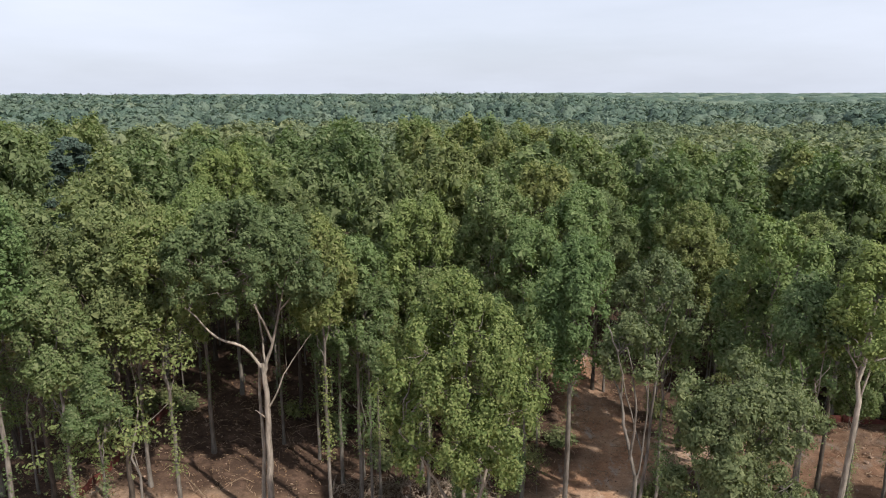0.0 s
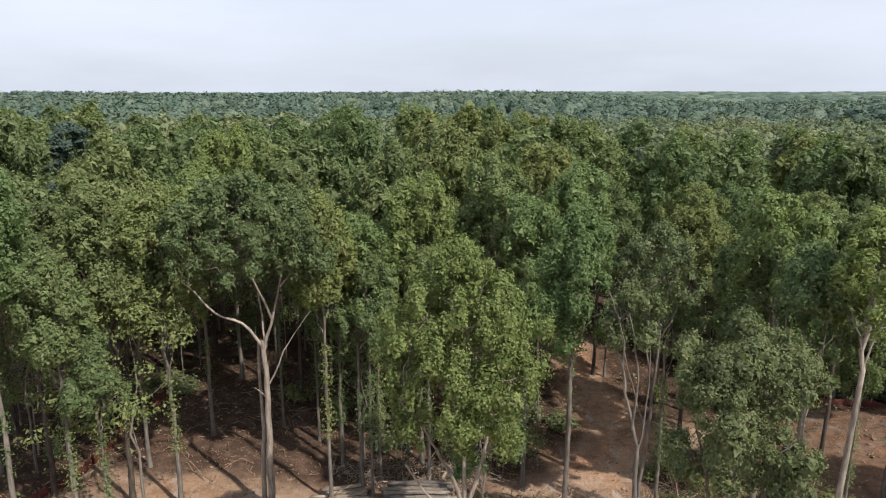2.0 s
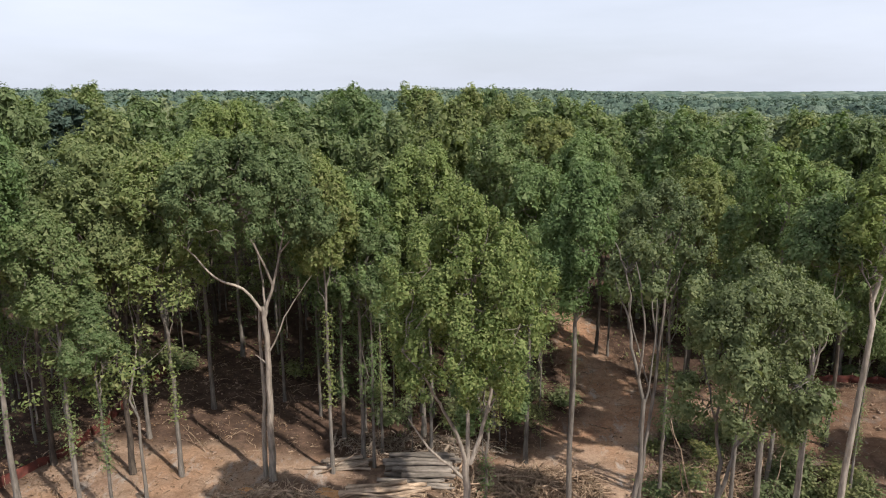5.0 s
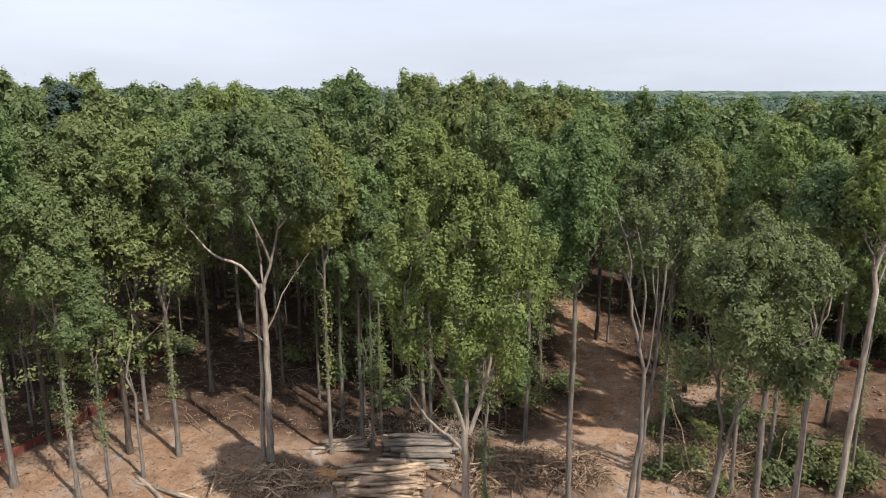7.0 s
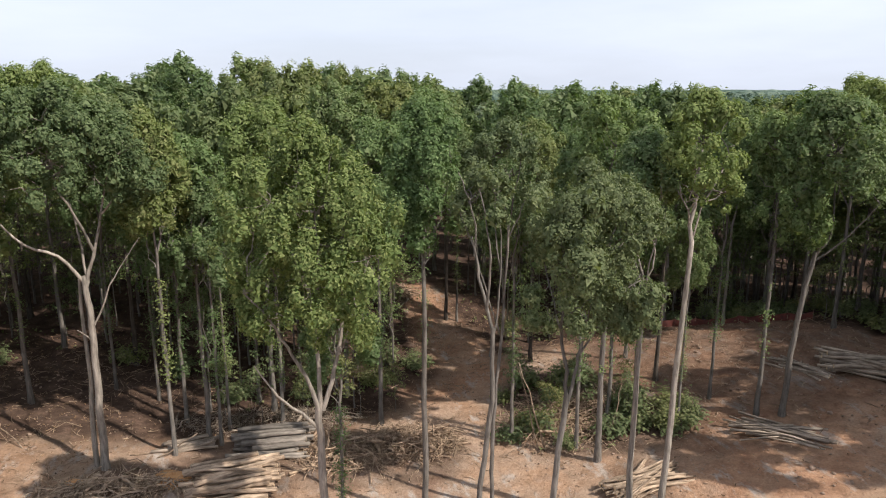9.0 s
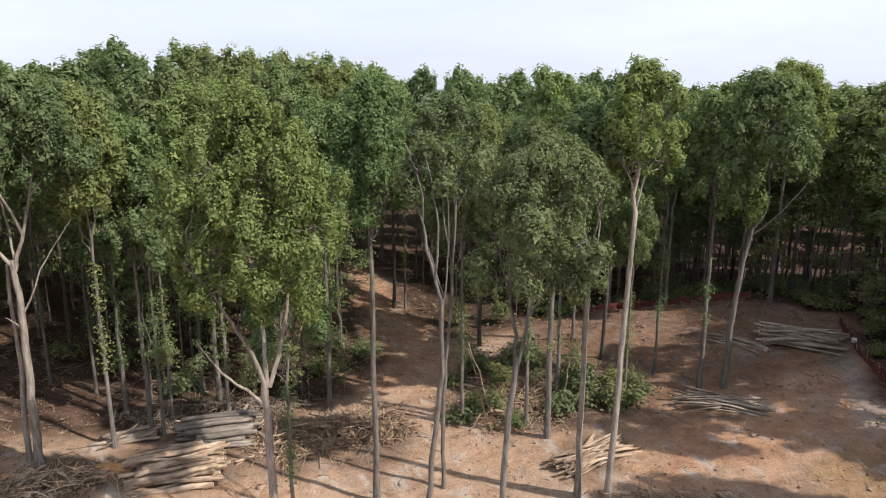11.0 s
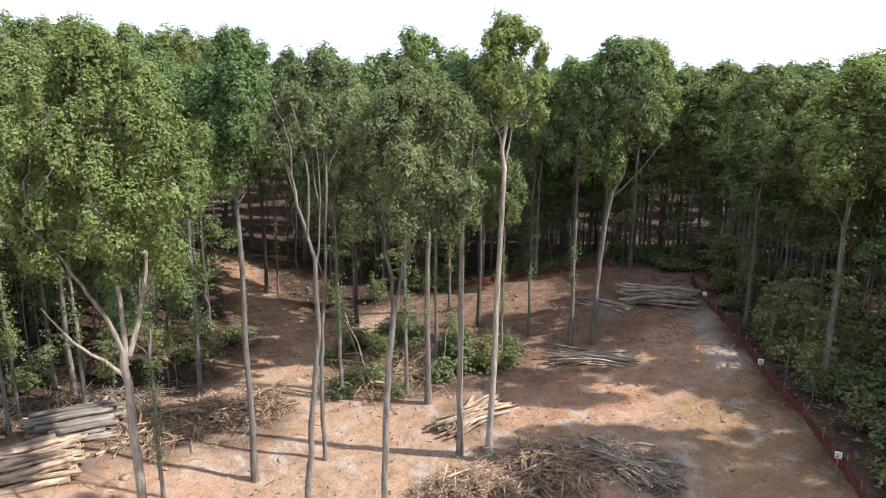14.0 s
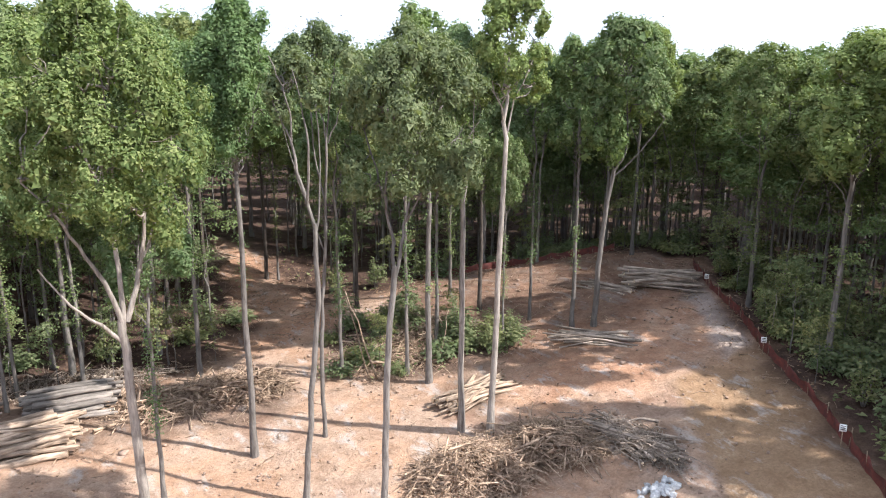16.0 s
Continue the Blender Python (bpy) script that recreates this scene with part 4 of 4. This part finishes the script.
# this stack is coloured as if it lay in a crown's shade
log_stack("stack of logs on the soil, tree shade painted in as grey", -1.8, 47.6, -2, 5.0, 0.155, 13, 5, WOOD_SHADED, 6)
log_stack("stack of freshly cut pale logs with ragged ends", -4.4, 43.0, 3, 5.4, 0.165, 13, 5, WOOD_CUT, 8)
log_stack("few short grey logs beside the stacks", -7.6, 47.6, 6, 3.8, 0.15, 5, 2, WOOD_OLD, 6)
log_stack("long stack of weathered tree-length logs by the wood", 44.4, 43.0, -44, 6.4, 0.14, 12, 5, WOOD_OLD, 10)
log_stack("loose pile of thin poles near the long stack", 40.4, 45.4, -70, 4.6, 0.09, 8, 2, WOOD_OLD, 14)
log_stack("loose pile of slender grey poles on the soil", 32.8, 38.0, -32, 6.0, 0.085, 12, 3, WOOD_OLD, 16)
log_stack("heap of pale slender poles beside the shrubs", 21.8, 36.6, 16, 5.8, 0.085, 14, 4, WOOD_CUT, 13)
log_stack("dark branches and thin logs dragged into a heap", 26.0, 26.6, -78, 5.8, 0.085, 11, 4, WOOD_OLD, 16)
log_stack("a few fallen trunks lying in the scrub", -18.6, 40.0, -28, 6.5, 0.13, 4, 1, WOOD_OLD, 10)


def brush_pile(label, x, y, turn, rx, ry, h, n, length, thick, mat, name="brush_pile"):
    """A tangled heap of cut branches."""
    g, chaff = Geo(), []
    c, s = math.cos(radians(turn)), math.sin(radians(turn))
    for _ in range(n):
        a, q = RNG.uniform(0, 2 * np.pi), math.sqrt(RNG.random())
        u, v = rx * q * math.cos(a), ry * q * math.sin(a)
        wx, wy = x + c * u - s * v, y + s * u + c * v
        z = gz(wx, wy) + h * (1 - q * q) * RNG.uniform(0.1, 1.0) + 0.05
        d = unit(1)[0] * np.array([1, 1, 0.4])
        L = length * min(2.2, 0.25 + RNG.gamma(1.6, 0.42))
        p0 = np.array([wx, wy, z]) - d * L / 2
        p1 = p0 + d * L
        p0[2] = max(p0[2], gz(p0[0], p0[1]) - 0.02)
        p1[2] = max(p1[2], gz(p1[0], p1[1]) - 0.02)
        r = thick * math.exp(RNG.normal(-0.6, 0.7))
        tube(g, bend(p0, p1, 4, 0.02 * L, 0.035 * L), [r, r * 0.85, r * 0.6, r * 0.3], 4)
        chaff.append((wx, wy, z))
    # dry leaves and bark scraps caught between the branches
    pos = np.repeat(np.array(chaff), 7, 0) + RNG.normal(size=(7 * n, 3)) * np.array([0.3, 0.3, 0.08])
    pos[:, 2] -= 0.12
    pos[:, 2] = np.maximum(pos[:, 2], ground(pos[:, 0], pos[:, 1]) + 0.03)
    leaves(g, pos, np.array([0, 0, 0.6]) + RNG.normal(size=pos.shape) * 0.5, 0.17, 0.5)
    return tagged(new(name, g.mesh(name, mat)), label, "brush pile", kind="stuff")


brush_pile("big tangled heap of pale cut branches on the sand", 17.0, 28.9, -20, 3.4, 2.5, 1.9, 1500, 1.9, 0.032, BRUSH)
brush_pile("tangled heap of grey-brown branches and twigs", 22.2, 28.8, -40, 3.2, 2.2, 1.3, 700, 2.3, 0.045, BRUSH)
brush_pile("dark heap of branches on the soil", 26.0, 26.4, -80, 3.4, 1.5, 0.9, 260, 2.6, 0.035, WOOD_OLD)
brush_pile("long heap of reddish cut branches beside the track", 7.6, 46.2, -8, 4.4, 2.0, 1.3, 650, 2.6, 0.06, BRUSH)
brush_pile("scattered branches and slash behind the logs", 3.0, 46.0, -10, 3.4, 2.6, 0.8, 420, 2.6, 0.055, BRUSH)
brush_pile("heap of pale split branches beside the log stack", -11.6, 42.3, 8, 4.4, 1.4, 0.6, 380, 2.4, 0.055, WOOD_CUT)
brush_pile("pale heap of branches at the end of the track", 11.8, 76.5, 0, 2.0, 1.8, 1.3, 260, 2.0, 0.05, WOOD_CUT)
brush_pile("low tangle of slash among the shrubs", 21.0, 46.5, 20, 6.0, 4.0, 0.9, 800, 2.6, 0.03, BRUSH)
brush_pile("grey slash along the wood's edge", -2, 51.2, 0, 7.0, 2.0, 0.5, 350, 2.2, 0.035, WOOD_OLD)


def sawdust_mound(x, y, radius, h):
    """A low lumpy mound of fresh saw chips."""
    g = Geo()
    rings, seg = 7, 20
    q = np.linspace(0.02, 1, rings)[:, None] * np.ones(seg)
    th = np.linspace(0, 2 * np.pi, seg, endpoint=False)[None, :] * np.ones((rings, 1))
    wobble = 1 + 0.18 * np.sin(3 * th + 1) + 0.1 * np.sin(7 * th)
    px, py = x + radius * q * wobble * np.cos(th), y + 0.7 * radius * q * wobble * np.sin(th)
    pz = ground(px, py) + h * (1 - q ** 2) + RNG.normal(size=q.shape) * 0.03 - 0.16 * q ** 4
    i, j = np.meshgrid(np.arange(rings - 1), np.arange(seg), indexing="ij")
    j2 = (j + 1) % seg
    g.add(np.stack([px, py, pz], -1), np.stack([i * seg + j, (i + 1) * seg + j, (i + 1) * seg + j2, i * seg + j2], -1))
    return tagged(new("sawdust_mound", g.mesh("sawdust_mound", SAWDUST, True)), "low mound of fresh orange sawdust between logs", "sawdust mound")


sawdust_mound(-8.0, 43.6, 1.7, 0.45)
sawdust_mound(-13.6, 43.2, 1.1, 0.25)


def debris():
    """Sticks and wood scraps strewn over the cleared soil, thickest in the scrub and along the wood's edge."""
    g = Geo()
    x, y = RNG.uniform(-34, 50, 30000), RNG.uniform(22, 80, 30000)
    edge, scrub = poly_distance(CLEARING, x, y), poly_distance(ISLAND, x, y)
    odds = np.where(y < 40, 0.06, 0.16) + 0.5 * smooth(1.5, -1.5, scrub) + 0.25 * smooth(-5, -1, edge) + 0.2 * smooth(-10, -16, x)
    keep = (edge < 1.5) & (RNG.random(len(x)) < odds * 0.75)
    for x, y in zip(x[keep], y[keep]):
        a, L, r = RNG.uniform(0, np.pi), RNG.gamma(1.4, 0.42) + 0.12, RNG.uniform(0.01, 0.04)
        dx, dy = math.cos(a) * L / 2, math.sin(a) * L / 2
        up = 0.05 + (RNG.random() < 0.2) * RNG.uniform(0, 0.4) * L
        tube(g, bend((x - dx, y - dy, gz(x - dx, y - dy) + 0.03), (x + dx, y + dy, gz(x + dx, y + dy) + up), 3, 0.04, 0.12 * L), [r, r, r * 0.6], 3)
    return tagged(new("wood_scraps", g.mesh("wood_scraps", BRUSH)), "sticks and wood scraps strewn over bare soil", "debris", kind="stuff")


def leaf_litter():
    """Dry leaves and bark flakes lying on the soil under the trees."""
    x, y = RNG.uniform(-34, 50, 60000), RNG.uniform(24, 80, 60000)
    edge = poly_distance(CLEARING, x, y)
    odds = 0.1 + 0.5 * smooth(-4, 2, edge) + 0.5 * smooth(1, -2, poly_distance(ISLAND, x, y)) + 0.3 * smooth(-10, -16, x)
    keep = (edge < 6) & (RNG.random(len(x)) < odds * 0.6)
    x, y = x[keep], y[keep]
    g = Geo()
    pos = np.stack([x, y, ground(x, y) + RNG.uniform(0.04, 0.16, len(x))], 1)
    leaves(g, pos, np.array([0, 0, 1.0]) + RNG.normal(size=pos.shape) * 0.4, 0.2, 0.6)
    return tagged(new("leaf_litter", g.mesh("leaf_litter", DRY_LEAF)), "dry brown leaves and bark flakes lying on the soil", "leaf litter", kind="stuff")


DRY_LEAF = bark_material("dry_leaf", (0.09, 0.055, 0.035), (0.36, 0.24, 0.15), 0.8)
leaf_litter()


def leaning_pole(x, y, tip, thick):
    """A thin bare stem fallen against the scrub."""
    g = Geo()
    z = gz(x, y)
    p = bend((x, y, z - 0.15), (x + tip[0], y + tip[1], z + tip[2]), 7, 0.0, 0.06)
    p -= np.array([x, y, z])
    tube(g, p, np.linspace(thick, thick * 0.45, 7), 6, True)
    ob = tagged(new("leaning_pole", g.mesh("leaning_pole", WOOD_CUT, True)), "thin pale bare stem leaning over the slash", "pole", "leaning poles")
    ob.matrix_basis = pose(x, y, z)
    return ob


for x, y, tip, thick in ((17.3, 42.6, (-1.9, 0.9, 6.6), 0.07), (17.0, 43.3, (-1.5, 0.5, 6.0), 0.055), (22.4, 42.9, (1.3, 1.0, 3.4), 0.05), (19.2, 46.6, (2.4, -0.6, 2.4), 0.05),
                         (24.6, 44.8, (-1.0, 1.8, 3.0), 0.045), (-9.8, 46.2, (3.0, 0.6, 1.3), 0.06), (-17.6, 47.4, (-2.6, 1.6, 1.6), 0.05)):
    leaning_pole(x, y, tip, thick)
debris()


def clods():
    """Lumps of turned soil on the cleared ground."""
    g = Geo()
    n = 0
    while n < 2600:
        x, y = RNG.uniform(-30, 48), RNG.uniform(20, 80)
        if noise.noise((x * 0.25, y * 0.25, 4.0)) < RNG.uniform(-0.4, 0.5) or float(poly_distance(CLEARING, np.array([x]), np.array([y]))[0]) > -0.4:
            continue
        r = 0.03 + RNG.gamma(1.1, 0.022)
        v = np.array([(a, b, c) for a in (-1, 1) for b in (-1, 1) for c in (-0.3, 0.8)], float) * r * RNG.uniform(0.45, 1.2, (8, 3))
        t = RNG.uniform(0, 6.3)
        v[:, :2] = v[:, :2] @ np.array([[math.cos(t), -math.sin(t)], [math.sin(t), math.cos(t)]])
        g.add(v + np.array([x, y, gz(x, y) + 0.02]), [(0, 1, 3, 2), (4, 6, 7, 5), (0, 4, 5, 1), (2, 3, 7, 6), (0, 2, 6, 4), (1, 5, 7, 3)])
        n += 1
    return tagged(new("soil_clods", g.mesh("soil_clods", CLOD, True)), "loose clods of brown soil on the cleared ground", "soil", kind="stuff")


CLOD = plain("clod", (0.2, 0.135, 0.095), (0.38, 0.27, 0.2), 4, 0.95)
clods()


def undergrowth():
    """Low herbs and seedlings on the floor of the wood."""
    x, y = RNG.uniform(-45, 62, 26000), RNG.uniform(14, 80, 26000)
    d = poly_distance(CLEARING, x, y)
    keep = ((d > 1.0) & (d < 14)) & (RNG.random(26000) < np.where(x > 30, 0.9, 0.22))
    keep |= (poly_distance(ISLAND, x, y) < 0.5) & (RNG.random(26000) < 0.4)
    x, y = x[keep], y[keep]
    pos = np.stack([x, y, ground(x, y) + RNG.uniform(0.1, 0.6, len(x))], 1)
    g = Geo()
    leaves(g, pos, np.array([0, 0, 1.0]) + RNG.normal(size=pos.shape) * 0.35, 0.36, 0.8)
    return tagged(new("undergrowth", g.mesh("undergrowth", LEAF_LOW)), "low green herbs and seedlings on the woodland floor", "undergrowth", kind="stuff")


undergrowth()

# ---- fences ----


def box(g, x0, x1, y0, y1, z0, z1):
    v = [(x, y, z) for x in (x0, x1) for y in (y0, y1) for z in (z0, z1)]
    g.add(v, [(0, 1, 3, 2), (4, 6, 7, 5), (0, 4, 5, 1), (2, 3, 7, 6), (0, 2, 6, 4), (1, 5, 7, 3)])


STAKE_GEO = Geo()
box(STAKE_GEO, -0.02, 0.02, -0.02, 0.02, -0.3, 1.05)
STAKE_MESH = STAKE_GEO.mesh("stake", STAKE)


def fence(label, line, bay=2.2, height=0.82):
    base = tagged(new("safety_fence"), label, "fence")
    pts = []
    for (ax, ay), (bx, by) in zip(line, line[1:]):
        k = max(1, round(math.hypot(bx - ax, by - ay) / bay))
        pts += [(ax + (bx - ax) * i / k, ay + (by - ay) * i / k) for i in range(k)]
    pts.append(line[-1])
    for x, y in pts:
        ob = part("stake", STAKE_MESH, None, base)
        ob.matrix_basis = pose(x, y, gz(x, y), RNG.normal() * 3, RNG.normal() * 3, RNG.uniform(0, 90))
    for (ax, ay), (bx, by) in zip(pts, pts[1:]):
        g = Geo()
        n = 9
        t = np.linspace(0, 1, n)
        x, y = ax + (bx - ax) * t, ay + (by - ay) * t
        off = np.array([-(by - ay), bx - ax]) / (math.hypot(bx - ax, by - ay) + 1e-6)
        z0 = ground(x, y)
        rows = []
        sagv = RNG.uniform(0.05, 0.32)
        for hgt, wave in ((-0.05, 0.05), (0.35, 0.1), (0.7, 0.08), (height, 0.05)):
            w = wave * np.sin(t * RNG.uniform(5, 14) + RNG.uniform(0, 6))
            z = z0 + hgt - (sagv * np.sin(np.pi * t) * hgt / height)
            rows.append(np.stack([x + off[0] * w, y + off[1] * w, z], 1))
        front = np.array(rows)
        back = front + np.array([off[0], off[1], 0]) * 0.015
        allv = np.concatenate([front.reshape(-1, 3), back.reshape(-1, 3)])
        q = []
        for r in range(3):
            for c in range(n - 1):
                a = r * n + c
                q += [(a, a + 1, a + n + 1, a + n), (a + 4 * n, a + 5 * n, a + 5 * n + 1, a + 4 * n + 1)]
        g.add(allv, q)
        part("netting", g, NETTING, base)
    return base


fence("sagging orange-red safety netting on wooden stakes along the wood", [(27, 8.5), (31.9, 16), (34.3, 19.3), (37.3, 23.8), (39.8, 28.5), (43.6, 33.9), (46.6, 39.6), (50, 44.5)])
fence("orange-red safety netting between trees behind the clearing", [(48.8, 54), (43.7, 58), (38.5, 61.2), (31, 63)])
fence("low orange-red netting on stakes at the edge of the wood", [(-31, 38), (-29.6, 41.8), (-27.5, 46), (-26.8, 51), (-26.9, 56.5), (-26, 60.5)])


def warning_sign(x, y, turn):
    base = tagged(new("small_sign"), "small white board on a stake in front of the netting", "sign", "signs along the fence")
    base.matrix_basis = pose(x, y, gz(x, y), 0, 0, turn)
    g = Geo()
    box(g, -0.02, 0.02, -0.02, 0.02, -0.2, 1.25)
    part("post", g, STAKE, base)
    g = Geo()
    box(g, -0.17, 0.17, -0.045, -0.023, 0.95, 1.35)
    part("board", g, SIGN, base)
    g = Geo()
    for z in (1.24, 1.14, 1.04):
        box(g, -0.12, 0.12, -0.052, -0.047, z, z + 0.045)
    part("lettering", g, BARK_DARK, base)


for x, y in ((46.1, 39.5), (39.5, 28.7), (33.9, 19.5)):
    warning_sign(x, y, -50)


def stone_heap(x, y, n=46):
    base = tagged(new("stone_heap"), "small heap of pale grey rubble stones on the soil", "stones")
    base.matrix_basis = pose(x, y, gz(x, y))
    kinds = []
    for _ in range(5):
        bm = bmesh.new()
        bmesh.ops.create_icosphere(bm, subdivisions=1, radius=1)
        for v in bm.verts:
            v.co *= RNG.uniform(0.7, 1.15)
            v.co.z *= 0.7
        me = bpy.data.meshes.new("stone")
        bm.to_mesh(me)
        bm.free()
        me.materials.append(STONE)
        kinds.append(me)
    for _ in range(n):
        a, q = RNG.uniform(0, 6.28), RNG.random() ** 0.6
        s = RNG.uniform(0.13, 0.3)
        ob = part("stone", kinds[int(RNG.integers(0, 5))], None, base)
        u, v = 1.4 * q * math.cos(a), 0.9 * q * math.sin(a)
        ob.matrix_basis = pose(u, v, gz(x + u, y + v) - gz(x, y) + 0.1 + 0.45 * (1 - q) * RNG.random(), *RNG.uniform(0, 360, 3)) @ Matrix.Diagonal((s, s, s, 1))


stone_heap(24.0, 22.2)
